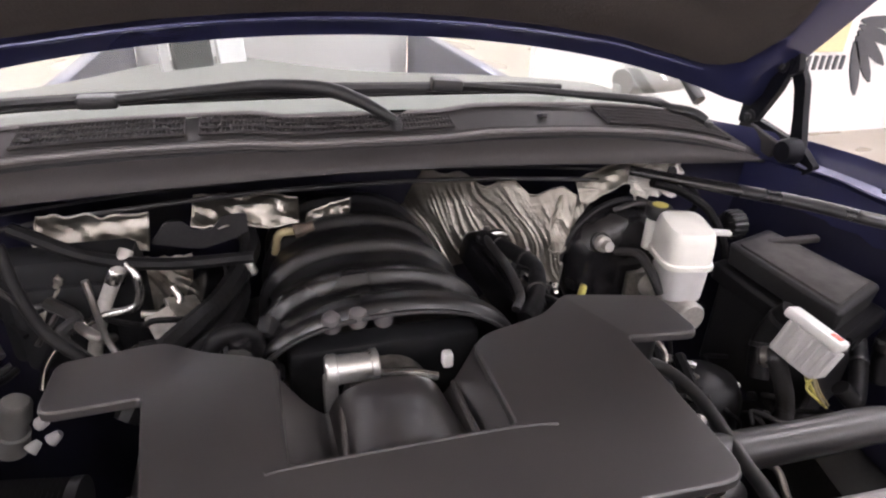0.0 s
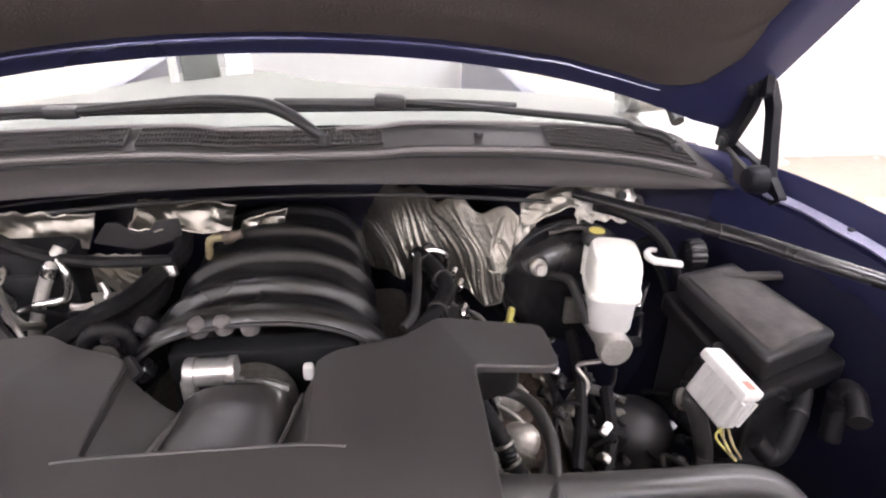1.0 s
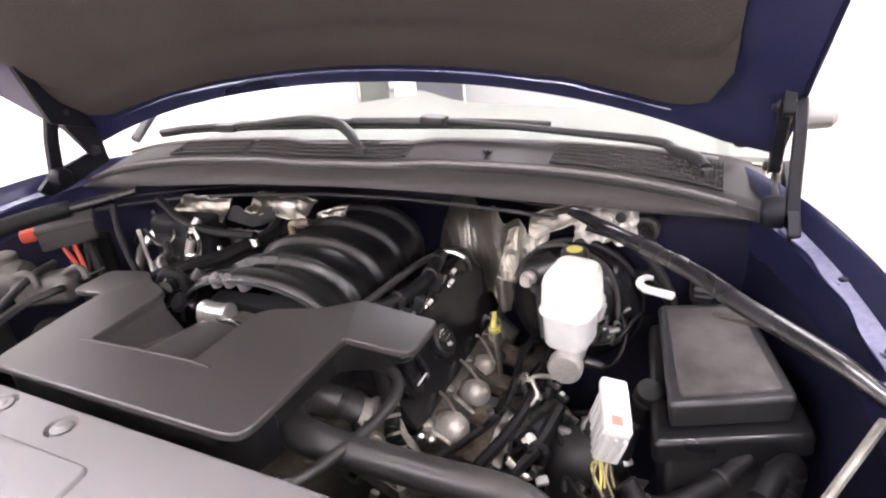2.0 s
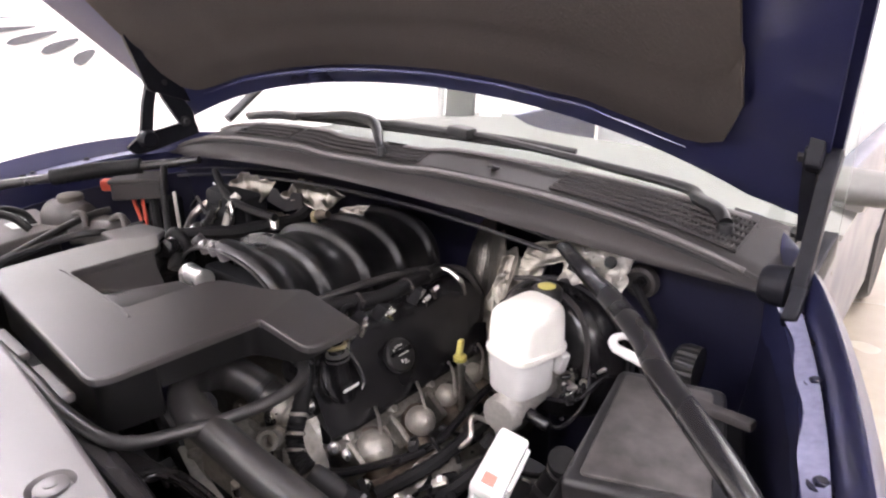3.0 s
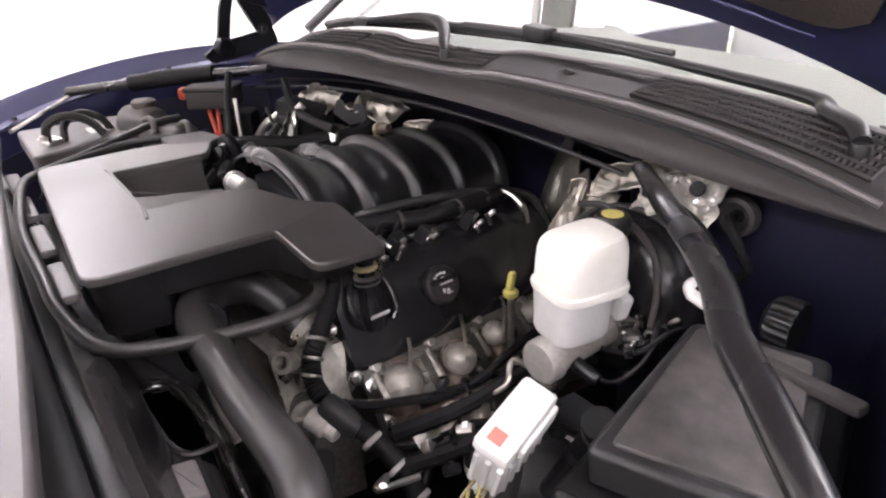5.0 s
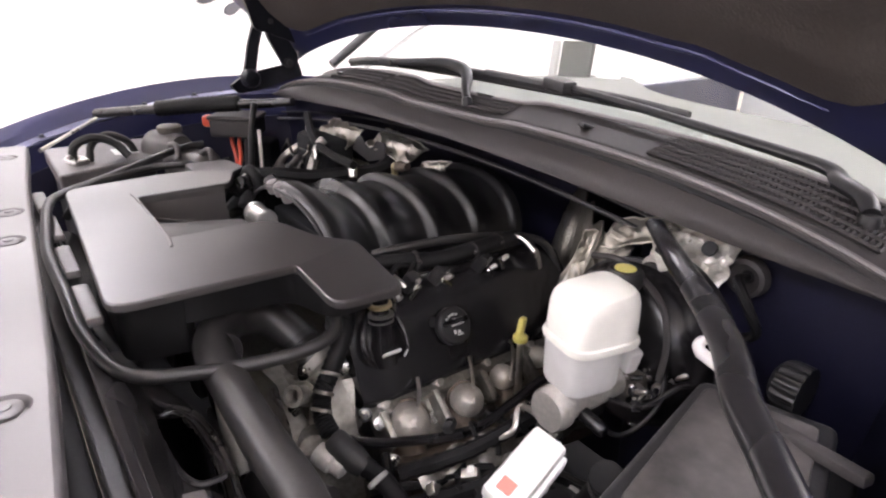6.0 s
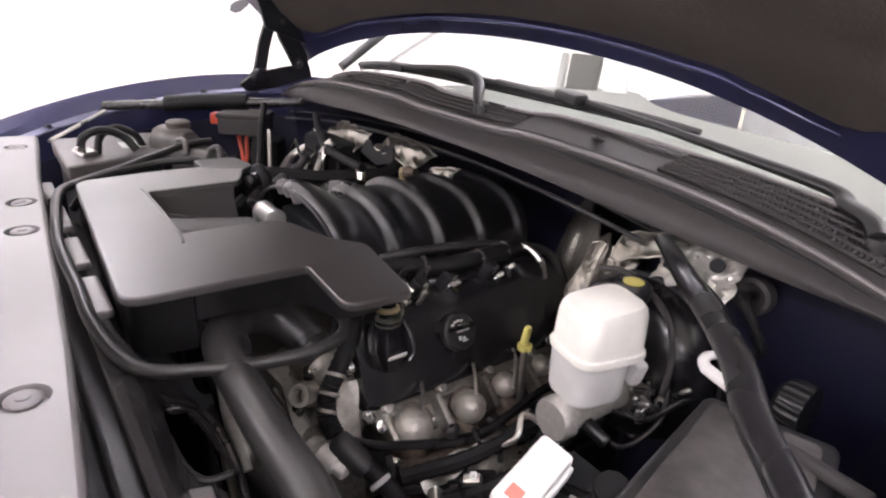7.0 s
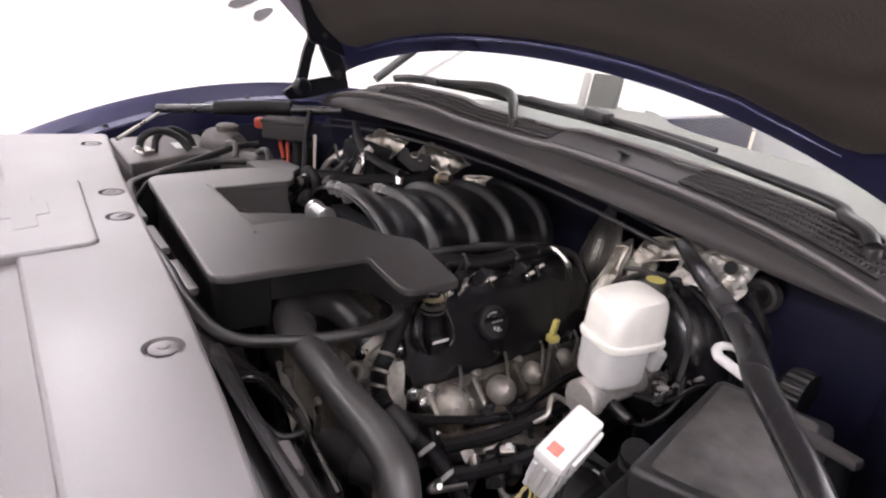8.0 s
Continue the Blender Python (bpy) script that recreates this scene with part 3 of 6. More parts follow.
def valve_cover(sx):
    vc = thing("valve_cover", (sx * 0.28, 0.86, 0.95), "glossy black valve cover along one cylinder bank", "valve cover", "valve covers")
    sec = []
    for i in range(17):
        y = 0.655 + 0.41 * (i / 16 if 0 < i < 16 else (0.02 if i == 0 else 0.985)) - (0.012 if i == 0 else 0)
        k = 0.01 * math.sin(i / 16 * math.pi)
        ring = [(0.19, 1.035), (0.200, 1.074), (0.208, 1.080), (0.228, 1.081), (0.242, 1.074), (0.262, 1.050), (0.276, 1.020), (0.292, 0.985), (0.302, 0.968), (0.304, 0.962), (0.300, 0.950), (0.28, 0.942), (0.24, 0.955)]
        e = 0.93 if i in (0, 16) else 1.0
        cx, cz = 0.252, 1.010
        sec.append([(sx * (cx + (a - cx) * e), y, cz + (b - cz) * e) for a, b in ring])
    part("cover", loft(sec), BLACK_GLOSS, vc, limit=35)
    for i in range(5):
        part("bolt", bolt((sx * 0.304, 0.68 + 0.09 * i, 0.953), (sx * 0.7, 0, 0.7), 0.006), STEEL, vc)
    return vc


vcr, vcl = valve_cover(1), valve_cover(-1)

# engine block and heads, seen between the covers
block = thing("engine_block", (0, 0.85, 0.6), "weathered aluminium engine block and cylinder heads", "engine block")
part("block", box((0, 0.86, 0.83), (0.40, 0.44, 0.32), 0.03), ALU, block)
for sx in (1, -1):
    part("cylinder_head", box((sx * 0.280, 0.875, 0.905), (0.10, 0.37, 0.08), 0.012, (0, sx * 45, 0)), ALU, block, "cast aluminium cylinder head")
part("front_casting", box((0.10, 0.625, 0.93), (0.26, 0.06, 0.20), 0.02), ALU, block)

# brake booster, master cylinder and reservoir
booster = thing("brake_booster", (0.46, 0.985, 0.92), "round black brake booster bolted to the firewall", "brake booster")
part("drum", lathe([(0.03, -0.075), (0.08, -0.070), (0.102, -0.055), (0.114, -0.03), (0.116, -0.02), (0.112, -0.015), (0.112, 0.02), (0.10, 0.04)], (0.475, 0.995, 1.035), (0, 1, 0), 40), BLACK_GLOSS, booster)
part("band", lathe([(0.114, -0.006), (0.119, -0.004), (0.119, 0.004), (0.114, 0.006)], (0.475, 0.977, 1.035), (0, 1, 0), 40), BLACK, booster)

brake = thing("brake_fluid_reservoir", (0.50, 0.84, 1.0), "off-white plastic brake fluid reservoir on its cylinder", "reservoir")


def oval(cx, cy, rx, ry, z, n=28, p=2.8, turn=-0.15):
    out = []
    for i in range(n):
        a = 2 * math.pi * i / n
        c, s = math.cos(a), math.sin(a)
        x, y = rx * abs(c) ** (2 / p) * (1 if c >= 0 else -1), ry * abs(s) ** (2 / p) * (1 if s >= 0 else -1)
        out.append((cx + x * math.cos(turn) - y * math.sin(turn), cy + x * math.sin(turn) + y * math.cos(turn), z))
    return out


RX, RY = 0.499, 0.842
top = [oval(RX, RY, a, b, z, 36, 4.2, -0.22) for a, b, z in ((0.0382, 0.0448, 1.098), (0.0419, 0.0485, 1.0995), (0.0427, 0.0494, 1.104), (0.0419, 0.0485, 1.108), (0.0394, 0.0460, 1.1095), (0.0390, 0.0455, 1.130), (0.0382, 0.0444, 1.149), (0.0363, 0.0423, 1.158), (0.0333, 0.0386, 1.1630), (0.0183, 0.0218, 1.1655), (0.0016, 0.0025, 1.1660))]
for ring_ in top[5:]:
    for k, p in enumerate(ring_):
        ring_[k] = (p[0], p[1], p[2] + 0.10 * (p[1] - RY))
part("upper_half", loft(top), RESERVOIR, brake, "off-white upper half with a moulded seam", limit=40)
low = [oval(RX - 0.002, RY - 0.008, a, b, z, 36, 3.6, -0.22) for a, b, z in ((0.0270, 0.0300, 1.042), (0.0325, 0.0360, 1.0435), (0.0345, 0.0385, 1.049), (0.0352, 0.0396, 1.075), (0.0360, 0.0405, 1.100))]
part("lower_half", loft(low), RESERVOIR_LOW, brake, "slightly greyer lower half", limit=40)
part("bracket", box((0.532, 0.878, 1.075), (0.020, 0.018, 0.034), 0.005, (0, 15, -12)), RESERVOIR_LOW, brake)
cap = part("filler_cap", lathe([(0.0, 0), (0.020, 0), (0.022, 0.004), (0.022, 0.018), (0.019, 0.022), (0.0, 0.022)], (0.490, 0.905, 1.146), (0, 0, 1), 26), BLACK, brake, "black screw cap")
part("cap_label", lathe([(0.0, 0), (0.013, 0), (0.013, 0.001), (0.0, 0.001)], (0.490, 0.904, 1.1685), (0, 0, 1), 20), YELLOW, cap, "yellow warning label")
part("filler_neck", lathe([(0.017, 0), (0.017, 0.06)], (0.490, 0.905, 1.09), (0, 0, 1), 20), RESERVOIR, brake)
part("cylinder", lathe([(0.0, 0), (0.024, 0.001), (0.027, 0.005), (0.027, 0.02), (0.022, 0.024), (0.022, 0.14), (0.0, 0.141)], (0.497, 0.780, 1.020), (0, 1, 0), 24), CAST, brake, "cast aluminium master cylinder")
part("flange", box((0.497, 0.905, 1.02), (0.09, 0.012, 0.05), 0.004), ALU, brake)
part("outlet", lathe([(0.009, 0), (0.009, 0.03), (0.006, 0.034)], (0.52, 0.82, 1.015), (1, 0, -0.2), 12), BLACK_GLOSS, brake)

# white module with its connector
module = thing("control_module", (0.60, 0.62, 0.99), "white ribbed plastic control module with a red label and yellow wires", "control module")
far, near = Vector((0.587, 0.688, 1.091)), Vector((0.605, 0.608, 1.076))
ax_y = (far - near).normalized()
ax_x = Vector((0.92, 0.25, -0.28))
ax_x = (ax_x - ax_y * ax_x.dot(ax_y)).normalized()
ax_z = ax_x.cross(ax_y)
MM = Matrix.Translation((far + near) / 2) @ Matrix((ax_x, ax_y, ax_z)).transposed().to_4x4()
bmq = box((0, 0, -0.008), (0.036, 0.086, 0.016), 0.005)
bmq.transform(MM)
part("lid", bmq, WHITE, module)
bmq = box((0.002, -0.004, -0.042), (0.032, 0.074, 0.056), 0.006)
bmq.transform(MM)
mb = part("body", bmq, RESERVOIR_LOW, module, "greyish ribbed connector body")
for i in range(6):
    bmq = box((0.002, -0.033 + 0.012 * i, -0.040), (0.037, 0.005, 0.046), 0.002)
    bmq.transform(MM)
    part("rib", bmq, RESERVOIR_LOW, mb)
for i in range(3):
    bmq = box((-0.010 + 0.012 * i, -0.042, -0.040), (0.006, 0.006, 0.044), 0.002)
    bmq.transform(MM)
    part("rib", bmq, RESERVOIR_LOW, mb)
bmq = box((0.0195, 0.010, -0.022), (0.006, 0.062, 0.020), 0.003)
bmq.transform(MM)
part("lever", bmq, WHITE, module, "white locking lever")
bmq = box((-0.002, -0.028, 0.0005), (0.014, 0.014, 0.0012), 0.0)
bmq.transform(MM)
part("label", bmq, PINK, module, "small red square label", smooth=False)
random.seed(4)
for i in range(6):
    a = MM @ Vector((random.uniform(-0.012, 0.012), -0.03 + random.uniform(-0.012, 0.012), -0.066))
    part("wire", tube([a, a + Vector((random.uniform(-0.010, 0.010), random.uniform(-0.02, 0.0), -0.016)), a + Vector((0.012, -0.026, -0.034))], 0.0017, 6, 4), YELLOW if i % 2 else OCHRE, module, "thin yellow wire")

# fuse box
fuse = thing("fuse_box", (0.71, 0.79, 0.95), "black plastic fuse box with a flat dusty lid", "fuse box")


def tilt(x, y):
    return 0.09 * (y - 0.78) - 0.05 * (x - 0.71)


LID = [(0.655, 0.664), (0.803, 0.722), (0.742, 0.912), (0.622, 0.874)]
part("lid", prism(round_poly(LID, 0.012), 1.050, 1.088, 0.007, slope=tilt, draft=-0.004), BLACK, fuse, "flat dusty black lid")
part("lid_field", prism(round_poly([(0.668, 0.682), (0.786, 0.730), (0.732, 0.892), (0.634, 0.862)], 0.008), 1.082, 1.0915, 0.002, slope=tilt), DUSTY, fuse)
part("tray", prism(round_poly([(0.640, 0.640), (0.828, 0.712), (0.765, 0.93), (0.610, 0.885)], 0.012), 1.015, 1.045, 0.008, slope=tilt), MANIFOLD, fuse)
part("base", prism(round_poly([(0.655, 0.664), (0.803, 0.722), (0.742, 0.912), (0.622, 0.874)], 0.012), 0.86, 1.02, 0.004), BLACK, fuse)

brace = thing("fender_brace", (0.67, 0.79, 1.2), "black tubular brace from firewall to fender", "brace", "fender braces")
part("bar", tube([(0.472, 0.978, 1.204), (0.560, 0.896, 1.203), (0.620, 0.843, 1.202), (0.680, 0.784, 1.201), (0.727, 0.722, 1.200), (0.770, 0.680, 1.197), (0.815, 0.636, 1.192), (0.846, 0.612, 1.180), (0.866, 0.600, 1.170)], [0.012, 0.0145, 0.015, 0.015, 0.0145, 0.014, 0.012, 0.010], 14, 6, flat=0.68), BLACK_GLOSS, brace)
part("foot", box((0.868, 0.604, 1.169), (0.026, 0.070, 0.006), 0.002, (8, -10, 12)), FLANGE, brace, "paler flattened foot")
part("bolt", bolt((0.866, 0.582, 1.168), (0, 0, 1), 0.005), PAINT_IN, brace)
braceb = thing("fender_brace", (-0.67, 0.79, 1.2), "black tubular brace from firewall to fender", "brace", "fender braces")
part("bar", tube([(-0.490, 0.925, 1.224), (-0.56, 0.872, 1.214), (-0.65, 0.78, 1.205), (-0.70, 0.70, 1.196), (-0.745, 0.64, 1.19), (-0.835, 0.56, 1.175)], [0.012, 0.015, 0.015, 0.015, 0.014, 0.014], 12, 6, flat=0.8), BLACK_GLOSS, braceb)
part("sleeve", tube([(-0.60, 0.835, 1.211), (-0.66, 0.765, 1.205), (-0.72, 0.675, 1.194)], 0.019, 12, 16, ribs=0.04), LOOM, braceb, "black taped sleeve")
rod = thing("stay_rod", (0.82, 0.5, 1.05), "thin grey stay rod running to the fender", "rod")
part("rod", tube([(0.86, 0.62, 1.14), (0.76, 0.48, 1.04)], 0.0055, 8), ROUGHCAST, rod)

# hoses
def hose(name, pts, r, m, label, seg=12, ribs=0.0, per=6):
    h = thing(name, pts[len(pts) // 2], label, "hose")
    part("tube", tube(pts, r, seg, per, ribs=ribs), m, h)
    radii = r if isinstance(r, list) else [r] * len(pts)
    for k, d in ((1, -1), (-2, 1)) if max(radii) < 0.02 else ((1, -1),):
        a = Vector(pts[k])
        w = radii[k]
        part("clamp", lathe([(w * 0.98, 0.0), (w * 1.08, 0.0005), (w * 1.08, w * 0.45), (w * 0.98, w * 0.45 + 0.0005)], a, Vector(pts[k + d]) - a, 16), BLACK, h, "dark spring clamp")
    return h


hose("radiator_hose", [(0.225, 0.625, 1.000), (0.192, 0.612, 1.026), (0.166, 0.590, 1.048), (0.160, 0.562, 1.062), (0.174, 0.527, 1.070), (0.212, 0.499, 1.074), (0.256, 0.486, 1.075), (0.313, 0.482, 1.075), (0.42, 0.476, 1.077), (0.51, 0.476, 1.073), (0.553, 0.466, 1.055), (0.580, 0.445, 1.01), (0.590, 0.42, 0.93)], [0.024, 0.024, 0.0245, 0.025, 0.0245, 0.0235, 0.022, 0.021, 0.021, 0.021, 0.021, 0.021], THICK, "thick black rubber radiator hose bent sharply under the cover", 20)
hose("coolant_hose", [(-0.53, 0.72, 1.14), (-0.525, 0.66, 1.135), (-0.475, 0.526, 1.112), (-0.355, 0.413, 1.118), (-0.27, 0.388, 1.126), (-0.212, 0.380, 1.130), (-0.12, 0.37, 1.130), (-0.027, 0.363, 1.13), (0.117, 0.365, 1.13), (0.206, 0.368, 1.12), (0.276, 0.393, 1.10), (0.300, 0.459, 1.09), (0.319, 0.544, 1.088), (0.313, 0.601, 1.09), (0.281, 0.626, 1.095), (0.23, 0.62, 1.10)], 0.0078, HOSE, "thin black coolant hose looping round the cover")
hose("vacuum_hose", [(0.17, 0.745, 1.11), (0.186, 0.77, 1.118), (0.198, 0.854, 1.118), (0.208, 0.95, 1.108), (0.235, 1.03, 1.09), (0.26, 1.05, 1.04)], 0.0065, HOSE, "thin black hose beside the manifold")

# battery
battery = thing("battery", (-0.70, 0.55, 0.9), "black car battery with a lifting strap", "battery")
part("case", prism(round_poly([(-0.78, 0.44), (-0.53, 0.44), (-0.60, 0.63), (-0.79, 0.64)], 0.012), 0.90, 1.10, 0.006), BLACK, battery)
# The sheen on the lid's top is put in as pale grey.
part("lid", prism(round_poly([(-0.79, 0.43), (-0.515, 0.43), (-0.59, 0.64), (-0.80, 0.65)], 0.014), 1.085, 1.112, 0.006), LIP, battery, "lid painted pale grey for the light on its top")
part("strap", tube([(-0.61, 0.50, 1.11), (-0.62, 0.51, 1.145), (-0.64, 0.545, 1.16), (-0.65, 0.585, 1.14), (-0.65, 0.60, 1.11)], 0.008, 8), RUBBER, battery)

part("rear_rail", box((0.738, 0.858, 1.098), (0.105, 0.016, 0.012), 0.004, (0, -6, -12)), COWL, fuse, "grey rail along the lid")

# ---------------------------------------------------------------- passenger side
tank = thing("coolant_tank", (-0.55, 0.68, 1.05), "dull dark grey coolant tank with a brown cap and two spouts", "tank")
part("body", lathe([(0.0, 0), (0.030, 0.003), (0.039, 0.014), (0.041, 0.085), (0.034, 0.104), (0.0, 0.112)], (-0.665, 0.640, 1.120), (1, 0.45, 0), 24), TANK, tank)
part("shoulder", box((-0.525, 0.690, 1.100), (0.13, 0.07, 0.06), 0.02, (0, 0, 24), None, 4), TANK, tank)
part("cap", lathe([(0.024, 0), (0.027, 0.003), (0.027, 0.014), (0.022, 0.018), (0.0, 0.018)], (-0.612, 0.672, 1.156), (0, 0, 1), 24), LIDBROWN, tank, "dull brown screw cap")
for p, q in (((-0.555, 0.655, 1.140), (-0.515, 0.660, 1.140)), ((-0.48, 0.70, 1.130), (-0.435, 0.708, 1.142))):
    part("spout", tube([p, Vector(p).lerp(Vector(q), 0.6) + Vector((0, 0, 0.006)), q, Vector(q) + Vector((0.012, -0.004, -0.02))], 0.0065, 10), TANK, tank, "dull hose spout with a clip")

relay = thing("relay_box", (-0.68, 0.84, 1.10), "grey plastic relay box with red cable ends", "relay box")
part("case", box((-0.395, 0.748, 1.20), (0.075, 0.095, 0.036), 0.005, (0, 0, -38)), COWL, relay)
part("lid", box((-0.395, 0.748, 1.221), (0.081, 0.101, 0.010), 0.004, (0, 0, -38)), COWL, relay)
part("terminal_cover", box((-0.452, 0.708, 1.205), (0.026, 0.028, 0.024), 0.006, (0, 0, -38)), RED, relay, "red terminal cover")
for i in range(3):
    part("cable", tube([(-0.412 + 0.018 * i, 0.738 + 0.012 * i, 1.186), (-0.405 + 0.016 * i, 0.735 + 0.010 * i, 1.165), (-0.388 + 0.010 * i, 0.735 + 0.006 * i, 1.135), (-0.372 + 0.004 * i, 0.73, 1.10)], 0.0042, 8), RED if i < 2 else LOOM, relay, "red power cable" if i < 2 else "black cable")
part("lower_case", box((-0.43, 0.80, 1.08), (0.07, 0.08, 0.16), 0.01, (0, 0, -38)), DARK, relay)
GROW = Matrix.Translation((0.93, 0.25, 1.47)) @ Matrix.Scale(1.19, 4) @ Matrix.Translation((-0.93, -0.25, -1.47))
for ob in relay.children:
    ob.data.transform(GROW)


def loom(pts, r=0.008, m=None, label="black wiring loom", name="wiring_loom", ribs=0.0, per=6, seg=8, cat="wiring"):
    return tagged(part(name, tube(pts, r, seg, per, ribs=ribs), m or LOOM), label, cat)


loom([(-0.499, 0.408, 1.17), (-0.785, 0.551, 1.172)], 0.004, STEEL, "thin grey stay rod across the corner", "stay_rod", cat="rod")
behind = loom([(-0.40, 0.60, 1.12), (-0.33, 0.625, 1.145), (-0.287, 0.614, 1.160), (-0.30, 0.56, 1.160), (-0.29, 0.50, 1.155), (-0.262, 0.44, 1.15), (-0.27, 0.40, 1.10)], 0.007, HOSE, "second thin black hose over the cover", "hose", cat="hose")
behind.data.transform(Matrix.Translation((0.93, 0.25, 1.47)) @ Matrix.Scale(1.13, 4) @ Matrix.Translation((-0.93, -0.25, -1.47)))
loom([(-0.62, 0.47, 1.112), (-0.60, 0.475, 1.15), (-0.60, 0.51, 1.165), (-0.60, 0.55, 1.15), (-0.59, 0.575, 1.118)], 0.009, RUBBER, "black battery cable bent in a loop", "battery_cable", cat="cable")
clampb = thing("battery_clamp", (-0.60, 0.46, 1.11), "small bright metal battery clamp", "clamp")
part("jaw", box((-0.59, 0.475, 1.120), (0.03, 0.035, 0.014), 0.003, (0, 10, 30)), CHROME, clampb)
part("bolt", bolt((-0.585, 0.46, 1.128), (0, 0, 1), 0.006), STEEL, clampb)
tagged(part("battery_label", box((-0.665, 0.58, 1.1135), (0.06, 0.05, 0.001), 0.0), PRINT, battery, "pale paper label"), "")

# black harness lump between relay box and throttle
harness = thing("harness_connector", (-0.16, 0.69, 1.1), "tangle of black connectors and cables beside the throttle", "connector")
random.seed(11)
for i in range(8):
    a = Vector((-0.178 + random.uniform(-0.028, 0.03), 0.700 + random.uniform(-0.025, 0.025), 1.125 + random.uniform(-0.025, 0.03)))
    part("plug", box(a, (random.uniform(0.014, 0.028), random.uniform(0.014, 0.028), random.uniform(0.018, 0.034)), 0.005, (random.uniform(-40, 40), random.uniform(-40, 40), random.uniform(0, 90))), BLACK if i % 3 else BLACK_GLOSS, harness)
part("sleeve", tube([(-0.215, 0.70, 1.12), (-0.205, 0.70, 1.150), (-0.185, 0.70, 1.162), (-0.165, 0.705, 1.15), (-0.16, 0.71, 1.11)], 0.010, 10, 8, ribs=0.05), LOOM, harness)
part("cap", lathe([(0.0, 0), (0.016, 0), (0.018, 0.004), (0.018, 0.016), (0.0, 0.018)], (-0.185, 0.682, 1.128), (0.2, -0.6, 0.6), 18), BLACK_GLOSS, harness)
loom([(-0.30, 0.68, 1.08), (-0.265, 0.72, 1.125), (-0.235, 0.765, 1.132), (-0.205, 0.83, 1.125), (-0.18, 0.90, 1.128), (-0.165, 0.96, 1.13), (-0.17, 1.0, 1.15)], 0.015, LOOM, "thick black loom beside the manifold", ribs=0.03, per=10)
loom([(-0.27, 0.68, 1.06), (-0.235, 0.73, 1.11), (-0.205, 0.80, 1.10), (-0.185, 0.88, 1.10), (-0.19, 0.96, 1.11)], 0.016, LOOM, "thick black loom beside the manifold", ribs=0.03, per=10)
loom([(-0.45, 0.94, 1.20), (-0.36, 0.91, 1.165), (-0.27, 0.90, 1.15), (-0.16, 0.90, 1.148)], 0.009, LOOM, "black pipe in front of the firewall", "pipe", cat="pipe")
loom([(-0.62, 0.86, 1.14), (-0.58, 0.84, 1.06), (-0.55, 0.83, 0.95)], 0.012, LOOM, "black loom dropping beside the relay box")
loom([(-0.335, 0.78, 1.2), (-0.325, 0.775, 1.12), (-0.30, 0.76, 1.08)], 0.004, STEEL, "thin grey cable beside the relay box", "cable", cat="cable")
loom([(-0.415, 0.805, 1.24), (-0.405, 0.79, 1.19), (-0.385, 0.778, 1.14), (-0.34, 0.755, 1.105)], 0.007, LOOM, "black loom dropping from the hinge towards the throttle", ribs=0.05, per=10, seg=10)
# dark heater hose box behind
hbox = thing("heater_box", (-0.38, 0.95, 0.9), "matte black heater housing at the firewall", "housing")
part("housing", box((-0.40, 0.955, 1.08), (0.18, 0.07, 0.16), 0.02), DARK, hbox)
part("cover", box((-0.41, 0.925, 1.06), (0.12, 0.03, 0.13), 0.015), DARK, hbox)

# aluminium pipes on the passenger bank
acpipe = thing("aluminium_pipe_bundle", (-0.28, 0.78, 1.0), "bare aluminium pipes beside the engine", "pipe")
part("dipstick_tube", tube([(-0.318, 0.915, 1.168), (-0.325, 0.905, 1.155), (-0.348, 0.900, 1.112), (-0.365, 0.895, 1.070), (-0.380, 0.890, 1.020), (-0.385, 0.885, 0.96)], 0.0095, 12), CAST, acpipe)
part("collar", lathe([(0.0125, 0), (0.0135, 0.003), (0.0135, 0.016), (0.011, 0.020)], (-0.330, 0.904, 1.146), (-0.45, -0.1, -0.88), 14), CHROME, acpipe)
part("cross_pipe", tube([(-0.450, 0.890, 0.985), (-0.441, 0.890, 1.015), (-0.424, 0.888, 1.043), (-0.393, 0.885, 1.075), (-0.352, 0.885, 1.091), (-0.317, 0.885, 1.098), (-0.306, 0.886, 1.118), (-0.308, 0.890, 1.144), (-0.318, 0.900, 1.156)], 0.0058, 10), CHROME, acpipe)
part("manifold_pipe", tube([(-0.27, 0.905, 1.112), (-0.262, 0.895, 1.095), (-0.285, 0.885, 1.085), (-0.31, 0.882, 1.088)], 0.005, 10), STEEL, acpipe)
part("stub", lathe([(0.010, 0), (0.012, 0.003), (0.012, 0.050), (0.009, 0.055)], (-0.215, 0.86, 1.095), (0.6, 0.4, 0.75), 14), CHROME, acpipe)
part("stub", lathe([(0.009, 0), (0.011, 0.003), (0.011, 0.03), (0.007, 0.034)], (-0.165, 0.90, 1.12), (-0.3, 0.2, 0.9), 14), CHROME, acpipe)
part("bracket", box((-0.255, 0.89, 1.085), (0.05, 0.04, 0.006), 0.002, (30, 20, 40)), ROUGHCAST, acpipe)
part("bracket", box((-0.28, 0.86, 1.075), (0.035, 0.05, 0.005), 0.002, (50, -20, 10)), ROUGHCAST, acpipe)
part("compressor", lathe([(0.0, 0), (0.045, 0.0), (0.05, 0.01), (0.05, 0.08), (0.03, 0.09)], (-0.30, 0.70, 0.90), (0.1, -1, 0.1), 20), ALU, acpipe)

